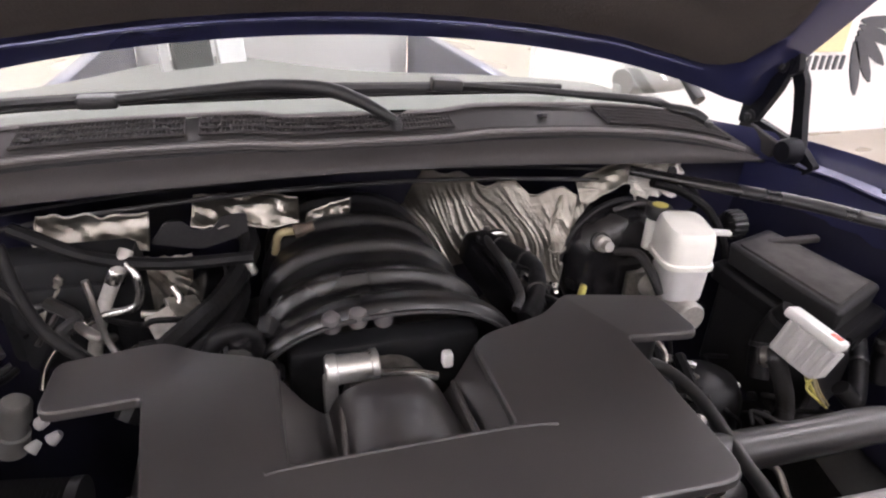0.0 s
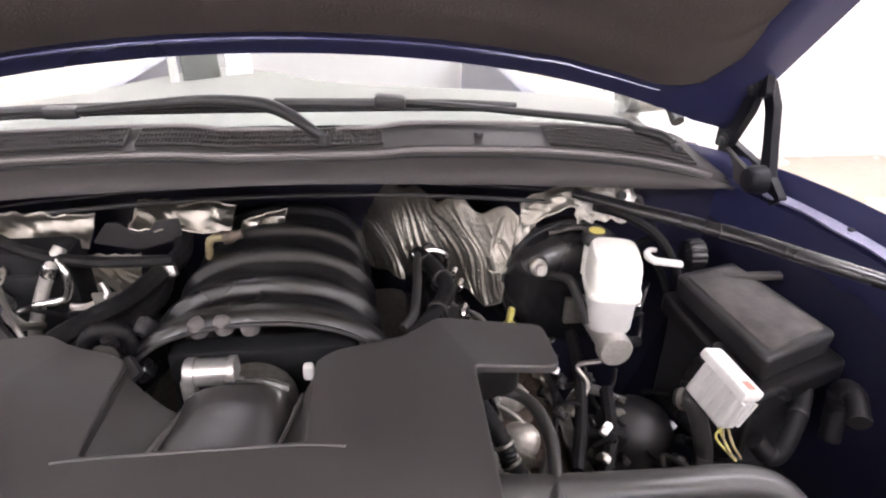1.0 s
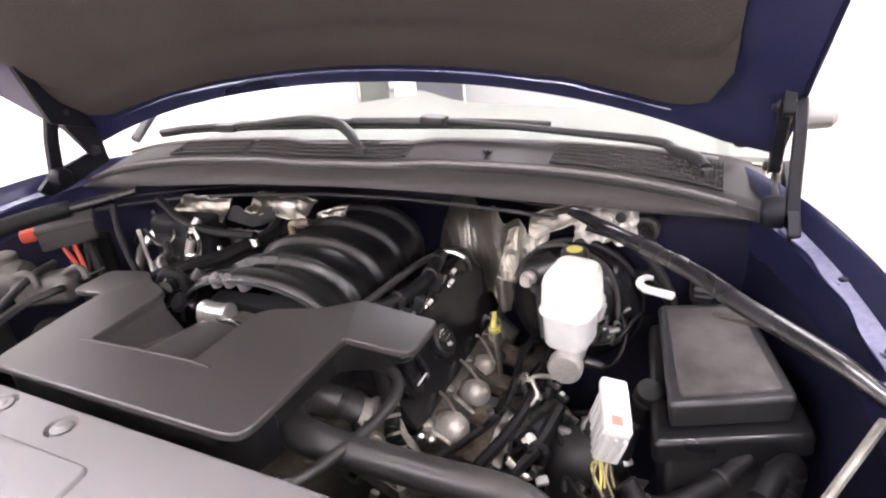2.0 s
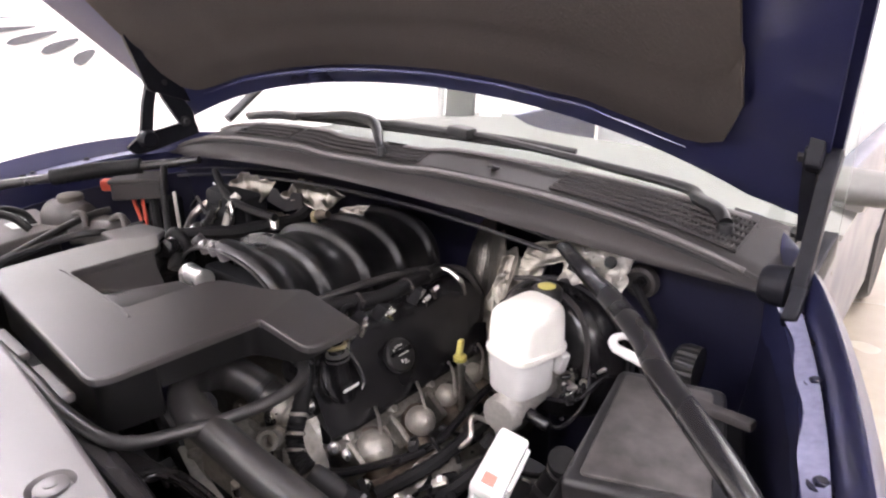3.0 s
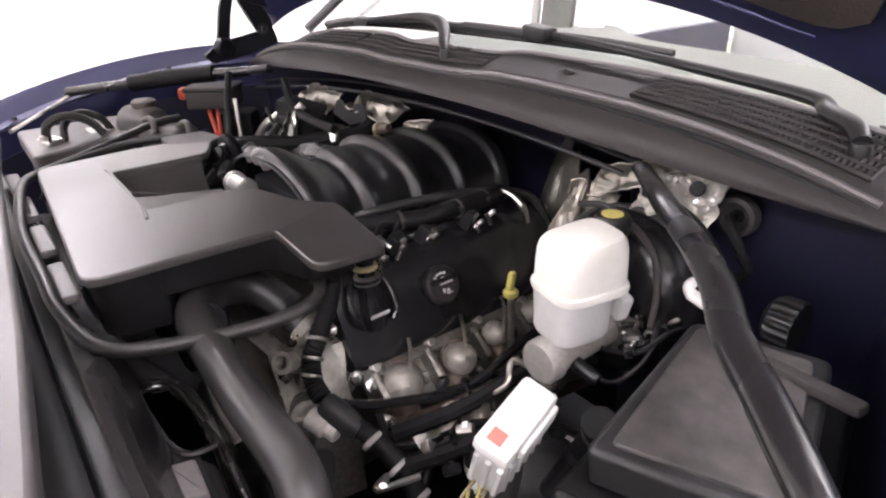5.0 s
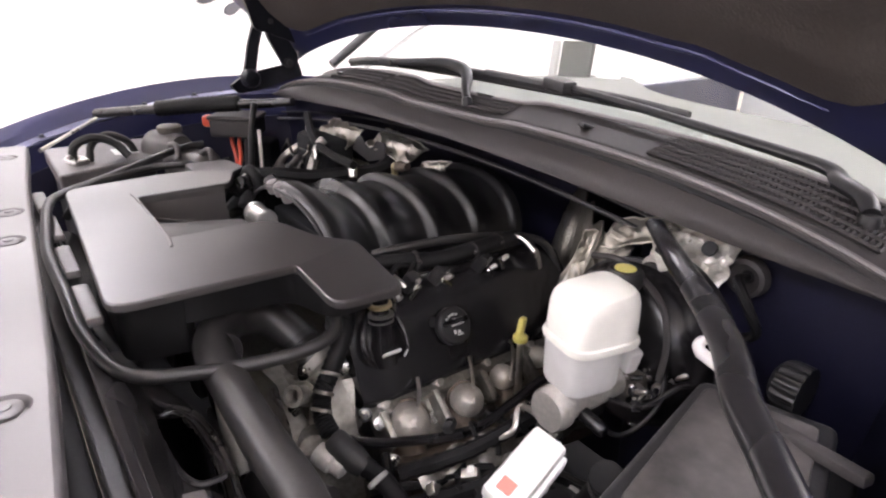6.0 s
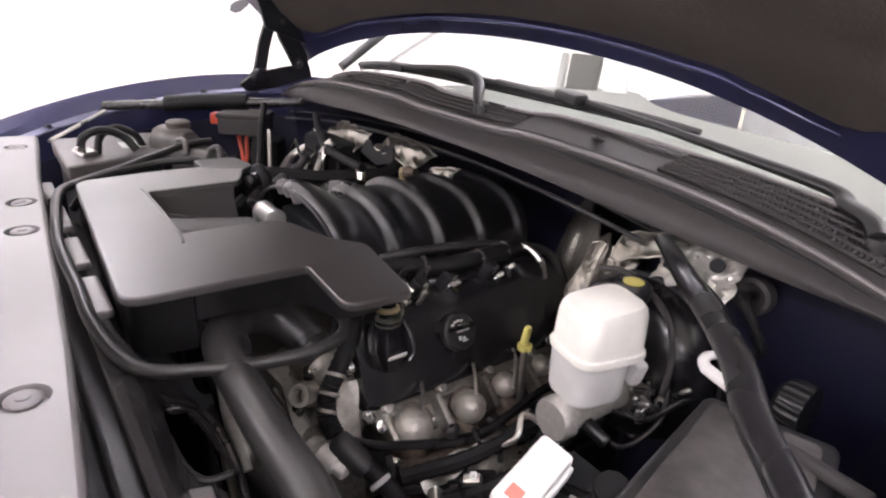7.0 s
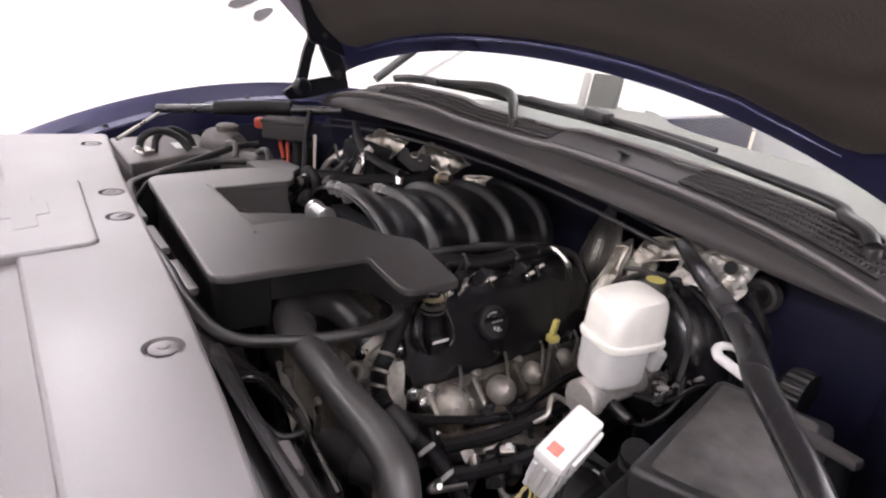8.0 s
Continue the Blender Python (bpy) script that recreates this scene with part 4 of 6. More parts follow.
# crinkled foil heat shields against the firewall
def foil(name, centre, ux, uy, n, seed, amp=0.012, shape=None, fold=22):
    c, a, b = Vector(centre), Vector(ux), Vector(uy)
    nn = a.cross(b).normalized()
    off = Vector((seed * 3.1, seed * 1.7, 0))

    def fn(u, v):
        p = c + a * (u - 0.5) + b * (v - 0.5)
        warp = 0.35 * noise.noise(Vector((u * 2.2, v * 1.7, 7)) + off)
        q = (u + (0.45 + 0.5 * warp) * v + 0.25 * warp) * fold
        w1 = abs(noise.noise(Vector((q * 0.62, v * 0.7, 0)) + off))
        w2 = abs(noise.noise(Vector((q * 2.7, v * 4.0 + u * 3, 5)) + off))
        w3 = abs(noise.noise(Vector((u * fold * 0.5, v * fold * 0.45, 9)) + off))
        calm = min(1.0, max(0.15, (1.05 - v) * 2.2))
        k = calm * (1.0 * w1 + 0.22 * w2) + 0.16 * w3 + 0.8 * noise.noise(Vector((u * 2.6, v * 2.2, 2)) + off)
        edge = 0.14 * b.length * noise.noise(Vector((u * 7, 1.5, 3)) + off) * (2 * v - 1) ** 3
        return p + nn * amp * k + b.normalized() * edge
    ob = thing(name, c, "crinkled silver foil heat shield against the firewall", "heat shield", "foil heat shields")
    part("foil", sheet(fn, n[0], n[1]), FOIL, ob, limit=20)
    border = [fn(k / 24, 0.0) for k in range(25)] + [fn(1.0, k / 12) for k in range(1, 13)] + [fn(1 - k / 24, 1.0) for k in range(1, 25)] + [fn(0.0, 1 - k / 12) for k in range(1, 13)]
    part("rim", tube(border, 0.0016, 6, 1), FOIL, ob, "rolled foil edge")
    return ob


foil("heat_shield", (0.245, 1.095, 1.070), (0.25, -0.235, 0.02), (0.03, 0.03, 0.16), (130, 56), 1, 0.0065, fold=50)
foil("heat_shield", (0.375, 0.995, 1.105), (0.07, 0.015, -0.01), (0.02, 0.03, 0.09), (26, 34), 2, 0.012, fold=14)
foil("heat_shield", (0.455, 1.000, 1.185), (0.13, 0.0, 0.05), (0.0, 0.03, 0.035), (30, 14), 3, 0.008, fold=12)
foil("heat_shield", (-0.045, 1.01, 1.150), (0.07, 0.01, 0.015), (0.01, 0.02, 0.03), (30, 16), 4, 0.012, fold=7)
foil("heat_shield", (-0.37, 0.985, 1.165), (0.14, 0.0, -0.012), (0.0, 0.04, 0.035), (30, 14), 5, 0.012, fold=8)
foil("heat_shield", (-0.165, 1.005, 1.172), (0.15, 0.004, -0.010), (0.004, 0.045, 0.030), (34, 14), 6, 0.013, fold=9)
foil("heat_shield", (-0.325, 1.005, 1.045), (0.13, 0.02, -0.008), (0.01, 0.03, 0.11), (44, 40), 8, 0.014, fold=16)
foil("heat_shield", (-0.43, 0.93, 1.115), (0.035, 0.01, 0.055), (-0.03, 0.04, 0.02), (18, 18), 7, 0.010, fold=6)
shieldplate = thing("shield_bracket", (-0.22, 0.985, 1.15), "dark pressed steel bracket with scalloped edge", "bracket")
part("plate", prism(round_poly([(-0.30, 1.145), (-0.275, 1.178), (-0.255, 1.178), (-0.24, 1.160), (-0.215, 1.160), (-0.20, 1.180), (-0.165, 1.182), (-0.165, 1.150), (-0.23, 1.130)], 0.006), 0, 0.004, 0.001, m=Matrix.Translation((0, 0.975, 0)) @ Matrix(((1, 0, 0, 0), (0, 0, 1, 0), (0, 1, 0, 0), (0, 0, 0, 1)))), BLACK, shieldplate)
rusty = thing("pipe_fitting", (-0.09, 0.97, 1.15), "brown weathered pipe fitting behind the manifold", "fitting")
part("nut", lathe([(0.011, 0), (0.011, 0.014), (0.008, 0.018), (0.008, 0.030)], (-0.10, 0.965, 1.150), (1, 0.1, 0.2), 8), RUST, rusty)
part("pipe", tube([(-0.10, 0.965, 1.152), (-0.122, 0.97, 1.145), (-0.13, 0.98, 1.11)], 0.0065, 10), OCHRE, rusty)

# ---------------------------------------------------------------- driver side bank
oil = part("oil_cap", lathe([(0.026, 0), (0.028, 0.003), (0.028, 0.012), (0.025, 0.015), (0.0, 0.015)], (0.276, 0.810, 1.020), (0.87, 0, 0.49), 30), BLACK, vcr, "round black oil filler cap with white marks")
OM = Matrix.Translation(Vector((0.276, 0.810, 1.020)) + Vector((0.87, 0, 0.49)).normalized() * 0.0152) @ Vector((0.87, 0, 0.49)).normalized().to_track_quat("Z", "Y").to_matrix().to_4x4()
for c, sz in (((-0.012, 0.012), (0.004, 0.003)), ((-0.007, 0.015), (0.004, 0.003)), ((-0.001, 0.016), (0.005, 0.003)), ((0.005, 0.015), (0.004, 0.003)), ((0.000, 0.008), (0.005, 0.004)), ((0.004, 0.001), (0.022, 0.003)), ((-0.004, -0.009), (0.004, 0.006)), ((0.003, -0.010), (0.005, 0.004)), ((0.004, -0.014), (0.010, 0.002))):
    bmq = box((c[0], c[1], 0.0005), (sz[0], sz[1], 0.001), 0.0)
    bmq.transform(OM)
    part("mark", bmq, PRINT, oil, "white printed mark", smooth=False)
part("oil_grip", box((0.289, 0.810, 1.034), (0.007, 0.044, 0.008), 0.003, (0, 43, 0)), BLACK_GLOSS, vcr)
filler = thing("oil_filler_tube", (0.285, 0.69, 1.02), "black oil filler neck with bright edges at the valve cover", "filler neck")
part("neck", lathe([(0.019, -0.02), (0.019, 0.012), (0.016, 0.016), (0.0145, 0.034), (0.0165, 0.038), (0.0165, 0.046), (0.012, 0.050), (0.012, 0.075)], (0.272, 0.699, 1.018), (-0.1, 0, 1), 20), BLACK_GLOSS, filler)
for z in (1.060, 1.068):
    part("collar", lathe([(0.0150, 0), (0.0175, 0.001), (0.0175, 0.003), (0.0150, 0.004)], (0.268, 0.699, z), (-0.1, 0, 1), 20), STEEL, filler, "bright metal collar")
part("mouth", lathe([(0.0135, 0), (0.0165, 0.001), (0.0165, 0.006), (0.0135, 0.007)], (0.266, 0.699, 1.080), (-0.1, 0, 1), 20), OCHRE, filler, "pale yellow ring at the mouth")
part("guard", tube([(0.262, 0.676, 1.064), (0.276, 0.667, 1.045), (0.285, 0.667, 1.025), (0.290, 0.676, 1.010)], 0.0045, 8), BLACK_GLOSS, filler)
part("guard", tube([(0.265, 0.724, 1.058), (0.278, 0.728, 1.040), (0.288, 0.729, 1.020), (0.291, 0.722, 1.008)], 0.0045, 8), BLACK_GLOSS, filler)
part("tag", box((0.2945, 0.699, 1.024), (0.003, 0.028, 0.007), 0.001, (0, 30, 0)), PRINT, filler, "small pale printed tag")
dip = thing("dipstick", (0.285, 0.959, 0.95), "yellow plastic dipstick handle beside the valve cover", "dipstick")
part("handle", box((0.352, 0.879, 1.032), (0.010, 0.012, 0.032), 0.004, (0, 8, 10)), YELLOW, dip)
part("loop", lathe([(0.011, 0), (0.011, 0.007), (0.008, 0.009)], (0.352, 0.879, 1.010), (0, 0, 1), 14), YELLOW, dip)
part("tube", tube([(0.352, 0.879, 1.01), (0.356, 0.878, 0.95), (0.36, 0.87, 0.86)], 0.005, 8), STEEL, dip)

for i, y in enumerate((0.730, 0.765, 0.815, 0.895)):
    inj = thing("fuel_injector", (0.236, y, 1.06), "black fuel injector plug with a bright clip", "injector", "fuel injectors")
    part("plug", box((0.240, y, 1.088), (0.020, 0.022, 0.030), 0.004, (0, 30, 12 * i)), BLACK, inj)
    part("clip", box((0.254, y + 0.003, 1.092), (0.005, 0.008, 0.020), 0.002, (20, 30, 12 * i)), STEEL, inj)
    part("lead", tube([(0.236, y, 1.098), (0.228, y + 0.02, 1.112), (0.222, y + 0.045, 1.108)], 0.004, 8), LOOM, inj)
loom([(0.18, 0.735, 1.10), (0.206, 0.761, 1.108), (0.233, 0.815, 1.108), (0.242, 0.85, 1.112), (0.232, 0.906, 1.108), (0.211, 0.99, 1.098)], 0.013, LOOM, "black taped injector loom", ribs=0.04, per=10, seg=10)
loom([(0.20, 0.98, 1.10), (0.235, 0.985, 1.105), (0.26, 0.99, 1.09), (0.262, 1.0, 1.06)], 0.006, CHROME, "short bright fuel pipe", "fuel_pipe", cat="pipe")
loom([(0.215, 0.722, 1.108), (0.23, 0.738, 1.104), (0.248, 0.752, 1.088)], 0.0045, CHROME, "short bright fuel pipe", "fuel_pipe", cat="pipe")

# spark plug boots, leads and exhaust below the driver bank
for i, (x, y, z, r) in enumerate(((0.336, 0.700, 0.936, 0.027), (0.344, 0.792, 0.938, 0.023), (0.330, 0.872, 0.938, 0.019), (0.32, 0.955, 0.938, 0.018))):
    sp = thing("spark_plug_boot", (x, y, z), "silver heat sleeve over a spark plug with its lead", "spark plug", "spark plug boots")
    part("sleeve", lathe([(0.0, r * 0.95), (r * 0.45, r * 0.88), (r * 0.8, r * 0.6), (r, r * 0.15), (r * 1.02, -r * 0.5), (r * 0.8, -r * 1.1)], (x, y, z), (0.75, -0.35, 0.45), 22), SLEEVE, sp, "bright dented sleeve")
    part("lead", tube([(0.304, y + 0.034, 0.976), (0.325, y + 0.022, 0.968), (x + 0.022, y - 0.006, z + 0.010)], 0.0026, 8), STEEL, sp)
    part("seat", lathe([(r * 0.9, 0.0), (r * 1.15, 0.002), (r * 1.15, 0.010), (r * 0.9, 0.012)], (x - 0.02, y + 0.01, z - 0.012), (0.75, -0.35, 0.45), 18), RUST, sp, "rusty ring")
exhaust = thing("exhaust_manifold", (0.38, 0.83, 0.85), "rusty cast iron exhaust manifold below the driver bank", "exhaust")
part("log", tube([(0.375, 0.66, 0.885), (0.39, 0.76, 0.88), (0.395, 0.88, 0.875), (0.39, 1.0, 0.85)], 0.032, 14), RUST, exhaust)
for y in (0.69, 0.78, 0.87, 0.96):
    part("port", tube([(0.31, y, 0.91), (0.345, y, 0.905), (0.38, y + 0.01, 0.885)], 0.020, 12), RUST, exhaust)
part("heat_sleeve", sheet(lambda u, v: (0.40 + 0.035 * math.sin(v * 3.1), lerp(0.66, 0.98, u), 0.93 - 0.07 * v + 0.004 * math.sin(u * 40)), 30, 8, 0.002), ALU, exhaust)
loom([(0.33, 0.60, 0.955), (0.350, 0.634, 0.945), (0.375, 0.690, 0.940), (0.393, 0.729, 0.940), (0.405, 0.765, 0.947), (0.405, 0.82, 0.96), (0.401, 0.875, 0.970), (0.41, 0.93, 0.98)], 0.0065, BLACK_GLOSS, "black steel pipe along the driver bank", "steel_pipe", cat="pipe")
loom([(0.40, 0.64, 0.93), (0.43, 0.72, 0.945), (0.45, 0.80, 0.97), (0.46, 0.88, 0.99)], 0.010, LOOM, "corrugated black loom along the driver bank", ribs=0.06, per=12)
loom([(0.43, 0.62, 0.91), (0.47, 0.70, 0.93), (0.49, 0.78, 0.95)], 0.011, LOOM, "corrugated black loom along the driver bank", ribs=0.06, per=12)

# engine front: thermostat housing, pulleys and hoses
front = thing("water_pump", (0.2, 0.6, 0.85), "cast aluminium water pump and thermostat housing at the engine front", "water pump")
part("casting", loft([[(0.20 + a, 0.605 + c, 0.99) for a, c in ((-0.05, 0), (0.06, -0.01), (0.07, 0.05), (-0.05, 0.05))], [(0.235 + a, 0.59 + c, 0.95) for a, c in ((-0.04, 0), (0.05, -0.01), (0.06, 0.05), (-0.04, 0.05))], [(0.27 + a, 0.58 + c, 0.90) for a, c in ((-0.03, 0), (0.05, -0.005), (0.06, 0.05), (-0.03, 0.05))], [(0.28 + a, 0.58 + c, 0.80) for a, c in ((-0.03, 0), (0.05, -0.005), (0.06, 0.05), (-0.03, 0.05))]]), ALU, front)
for p in ((0.255, 0.575, 0.965), (0.295, 0.572, 0.925), (0.18, 0.585, 1.0), (0.235, 0.60, 1.0)):
    part("bolt", bolt(p, (0.2, -0.8, 0.5), 0.007), STEEL, front)
part("stub", lathe([(0.020, 0), (0.022, 0.004), (0.022, 0.03), (0.019, 0.034)], (0.292, 0.582, 0.935), (0.7, -0.3, 0.25), 18), ALU, front)
pulley = thing("belt_drive", (0.15, 0.52, 0.7), "dark belt pulleys and a ribbed drive belt at the engine front", "belt drive")
for (x, z, r) in ((0.13, 0.83, 0.075), (0.02, 0.93, 0.055), (0.27, 0.80, 0.06), (-0.14, 0.90, 0.06)):
    part("pulley", lathe([(0.012, 0.0), (r * 0.5, 0.004), (r * 0.9, 0.0), (r, 0.002), (r, 0.026), (r * 0.9, 0.03), (r * 0.4, 0.024)], (x, 0.535, z), (0, -1, 0), 30), ALU if r > 0.07 else BLACK, pulley)
part("belt", tube([(0.03, 0.515, 0.988), (0.12, 0.515, 0.915), (0.20, 0.515, 0.87), (0.29, 0.515, 0.86), (0.33, 0.515, 0.80), (0.27, 0.515, 0.735), (0.12, 0.515, 0.75), (0.05, 0.515, 0.84)], 0.010, 8, 8), RUBBER, pulley)
part("bracket_rib", tube([(0.135, 0.511, 0.952), (0.207, 0.497, 0.950), (0.262, 0.493, 0.946), (0.292, 0.492, 0.930)], [0.005, 0.008, 0.006], 10, flat=0.6), CAST, pulley, "pale cast rib")
part("tensioner_arm", tube([(0.165, 0.515, 0.96), (0.175, 0.51, 0.92), (0.20, 0.505, 0.86)], 0.010, 10), ALU, pulley, "pale cast arm")

vl = thing("sensor_cable", (0.29, 0.6, 0.97), "black cable in clamps dropping from the filler neck", "cable")
part("sheath", tube([(0.24, 0.665, 1.075), (0.262, 0.645, 1.05), (0.285, 0.612, 1.02), (0.292, 0.597, 1.0), (0.31, 0.588, 0.98), (0.33, 0.588, 0.968)], 0.012, 12, 10, ribs=0.06), LOOM, vl)
for p in ((0.284, 0.613, 1.022), (0.292, 0.600, 1.003), (0.303, 0.591, 0.987)):
    part("clip", lathe([(0.0125, 0), (0.0138, 0.001), (0.0138, 0.004), (0.0125, 0.005)], p, (0.4, -0.5, -0.75), 14), ALU, vl, "bright metal clip")
part("boot", lathe([(0.012, 0), (0.015, 0.004), (0.016, 0.015), (0.016, 0.045), (0.012, 0.055)], (0.335, 0.587, 0.967), (0.75, 0.32, -0.45), 18), RUBBER, vl)
part("tail", tube([(0.372, 0.605, 0.946), (0.41, 0.622, 0.925), (0.46, 0.63, 0.89), (0.50, 0.62, 0.84)], 0.012, 12, 12, ribs=0.05), LOOM, vl)
for p in ((0.394, 0.613, 0.935), (0.428, 0.625, 0.913), (0.462, 0.630, 0.888)):
    part("cable_tie", lathe([(0.0125, 0), (0.0142, 0.001), (0.0142, 0.006), (0.0125, 0.007)], p, (0.75, 0.2, -0.5), 14), GREY, vl, "pale cable tie")
part("sensor", lathe([(0.010, 0), (0.013, 0.002), (0.013, 0.014), (0.006, 0.02)], (0.268, 0.64, 1.012), (0.5, -0.6, 0.4), 14), CHROME, vl, "bright round sensor end")
hose("lower_hose", [(0.400, 0.545, 0.930), (0.36, 0.525, 0.925), (0.31, 0.515, 0.915), (0.27, 0.515, 0.87), (0.25, 0.52, 0.80)], 0.026, THICK, "second thick black hose below the radiator hose", 16)
part("neck_casting", loft([[(0.150, 0.560, 0.985), (0.176, 0.640, 0.975), (0.150, 0.650, 0.955), (0.130, 0.570, 0.960)], [(0.205, 0.572, 0.972), (0.245, 0.628, 0.964), (0.235, 0.640, 0.935), (0.185, 0.580, 0.940)], [(0.270, 0.560, 0.955), (0.290, 0.592, 0.952), (0.290, 0.600, 0.92), (0.262, 0.570, 0.92)], [(0.318, 0.548, 0.946), (0.330, 0.572, 0.944), (0.328, 0.580, 0.91), (0.312, 0.556, 0.91)]]), ROUGHCAST, front, "pale tapering cast neck")
part("connector", lathe([(0.006, -0.004), (0.013, -0.002), (0.014, 0.004), (0.014, 0.022), (0.011, 0.025), (0.011, 0.038), (0.006, 0.041)], (0.330, 0.570, 0.948), (0.75, 0.35, -0.25), 16), CAST, front, "bright round pipe connector")
part("outlet_flange", lathe([(0.020, 0), (0.034, 0.001), (0.036, 0.005), (0.036, 0.012), (0.029, 0.016), (0.027, 0.030)], (0.240, 0.632, 0.985), (-0.62, -0.32, 0.5), 26), ROUGHCAST, front, "pale cast outlet flange")

# ---------------------------------------------------------------- driver side corner
def lines(name, pts, r, m, label):
    return loom(pts, r, m, label, name, cat="pipe")


lines("brake_pipe", [(0.525, 0.82, 1.015), (0.56, 0.84, 1.00), (0.575, 0.88, 1.03), (0.56, 0.91, 1.06), (0.54, 0.93, 1.05)], 0.0032, BLACK_GLOSS, "thin dark brake pipe")
lines("brake_pipe", [(0.525, 0.86, 1.02), (0.565, 0.87, 1.03), (0.59, 0.90, 1.06), (0.61, 0.93, 1.05)], 0.0032, BLACK_GLOSS, "thin dark brake pipe")
lines("cable", [(0.51, 0.99, 1.11), (0.55, 0.985, 1.10), (0.60, 0.97, 1.09), (0.63, 0.95, 1.07), (0.65, 0.93, 1.02)], 0.007, LOOM, "black cable behind the brace")
lines("cable", [(0.50, 0.95, 1.19), (0.56, 0.95, 1.17), (0.61, 0.93, 1.14), (0.64, 0.91, 1.09), (0.65, 0.88, 1.03)], 0.008, LOOM, "black cable behind the brace")
lines("cable", [(0.42, 0.93, 1.155), (0.47, 0.925, 1.165), (0.53, 0.92, 1.14), (0.555, 0.91, 1.10), (0.56, 0.90, 1.05)], 0.004, COWL, "thin grey cable over the booster")
lines("vacuum_hose", [(0.42, 0.905, 1.09), (0.44, 0.87, 1.10), (0.45, 0.84, 1.08), (0.46, 0.82, 1.05)], 0.008, RUBBER, "black vacuum hose at the booster")
check = thing("check_valve", (0.41, 0.91, 1.07), "small pale grey check valve on the booster", "valve")
part("body", lathe([(0.010, 0), (0.014, 0.003), (0.014, 0.014), (0.009, 0.018), (0.009, 0.03)], (0.405, 0.93, 1.095), (0, -1, 0.2), 16), CAST, check)
part("seal", lathe([(0.018, 0), (0.018, 0.006), (0.014, 0.008)], (0.405, 0.935, 1.095), (0, -1, 0.2), 16), RUBBER, check)
hook = thing("retaining_clip", (0.60, 0.905, 1.09), "white plastic hook clip beside the fuse box", "clip")
part("bar", box((0.620, 0.902, 1.106), (0.050, 0.015, 0.010), 0.004, (0, 4, -12)), WHITE, hook)
part("hook", tube([(0.602, 0.905, 1.107), (0.592, 0.912, 1.110), (0.591, 0.922, 1.114), (0.600, 0.930, 1.116), (0.610, 0.930, 1.115)], [0.0065, 0.0065, 0.005, 0.004], 10), WHITE, hook)
can = thing("ribbed_boot", (0.71, 0.888, 1.10), "grey ribbed rubber boot on the inner wing", "boot")
part("boot", loft([[(0.690 - d, 0.940 + r * math.cos(a) * (1.04 if k % 4 < 2 else 0.97), 1.098 + r * math.sin(a) * (1.04 if k % 4 < 2 else 0.97)) for k, a in enumerate([2 * math.pi * q / 64 for q in range(64)])] for d, r in ((-0.008, 0.027), (0.010, 0.027), (0.018, 0.024), (0.024, 0.016), (0.026, 0.007))]), MANIFOLD, can, limit=25)
grom = thing("cable_grommet", (0.586, 1.015, 1.15), "grey rubber grommet with a cable through the firewall", "grommet")
part("ring", lathe([(0.008, 0.004), (0.012, 0.010), (0.018, 0.014), (0.023, 0.012), (0.025, 0.004), (0.025, 0.0)], (0.586, 1.010, 1.168), (0, -1, 0), 22), COWL, grom)
part("plug", lathe([(0.0, 0.005), (0.009, 0.004), (0.009, 0.0)], (0.586, 1.010, 1.168), (0, -1, 0), 14), DARK, grom)
part("cable", tube([(0.586, 1.0, 1.168), (0.590, 0.975, 1.172), (0.612, 0.965, 1.15), (0.622, 0.975, 1.12), (0.60, 0.985, 1.10), (0.575, 0.98, 1.095)], 0.006, 8), LOOM, grom)
fwb = thing("firewall_bracket", (0.54, 0.99, 1.18), "pale metal bracket at the firewall behind the brace", "bracket")
part("plate", sheet(lambda u, v: (0.478 + 0.100 * u + 0.006 * noise.noise(Vector((u * 7, v * 6, 1))), 0.985 - 0.03 * (1 - v) + 0.016 * abs(noise.noise(Vector((u * 4.2 + v, v * 3.6, 9)))) + 0.006 * abs(noise.noise(Vector((u * 11, v * 9, 4)))), 1.158 + 0.052 * v * (0.75 + 0.5 * u) + 0.006 * noise.noise(Vector((u * 6, v * 5, 3)))), 40, 26, 0.003), BRIGHTFOIL, fwb, limit=16)
part("hole", lathe([(0.0, 0), (0.009, 0.0), (0.009, 0.004), (0.0, 0.004)], (0.552, 0.972, 1.199), (0, -0.85, 0.5), 16), DARK, fwb)
wash = thing("black_canister", (0.53, 0.73, 0.85), "matte black canister below the master cylinder", "canister")
part("body", lathe([(0.0, 0.13), (0.03, 0.128), (0.05, 0.115), (0.062, 0.09), (0.066, 0.05), (0.066, 0.0)], (0.535, 0.755, 0.80), (0, 0, 1), 26), BLACK, wash)
hose("canister_hose", [(0.553, 0.690, 1.005), (0.565, 0.675, 1.01), (0.575, 0.66, 0.985), (0.58, 0.64, 0.94), (0.565, 0.62, 0.88)], 0.013, HOSE, "black hose with a pale clamp")
clampo = thing("hose_clamp", (0.56, 0.68, 1.0), "pale wire hose clamp", "clamp")
part("band", lathe([(0.0145, 0), (0.016, 0.001), (0.016, 0.008), (0.0145, 0.009)], (0.556, 0.686, 1.006), (0.5, -0.6, 0.3), 16), STEEL, clampo)
hose("module_loom", [(0.615, 0.60, 1.005), (0.635, 0.59, 0.985), (0.67, 0.61, 0.975), (0.72, 0.655, 0.985), (0.75, 0.69, 1.0)], 0.013, LOOM, "grey taped loom running to the fuse box", ribs=0.03, per=10)
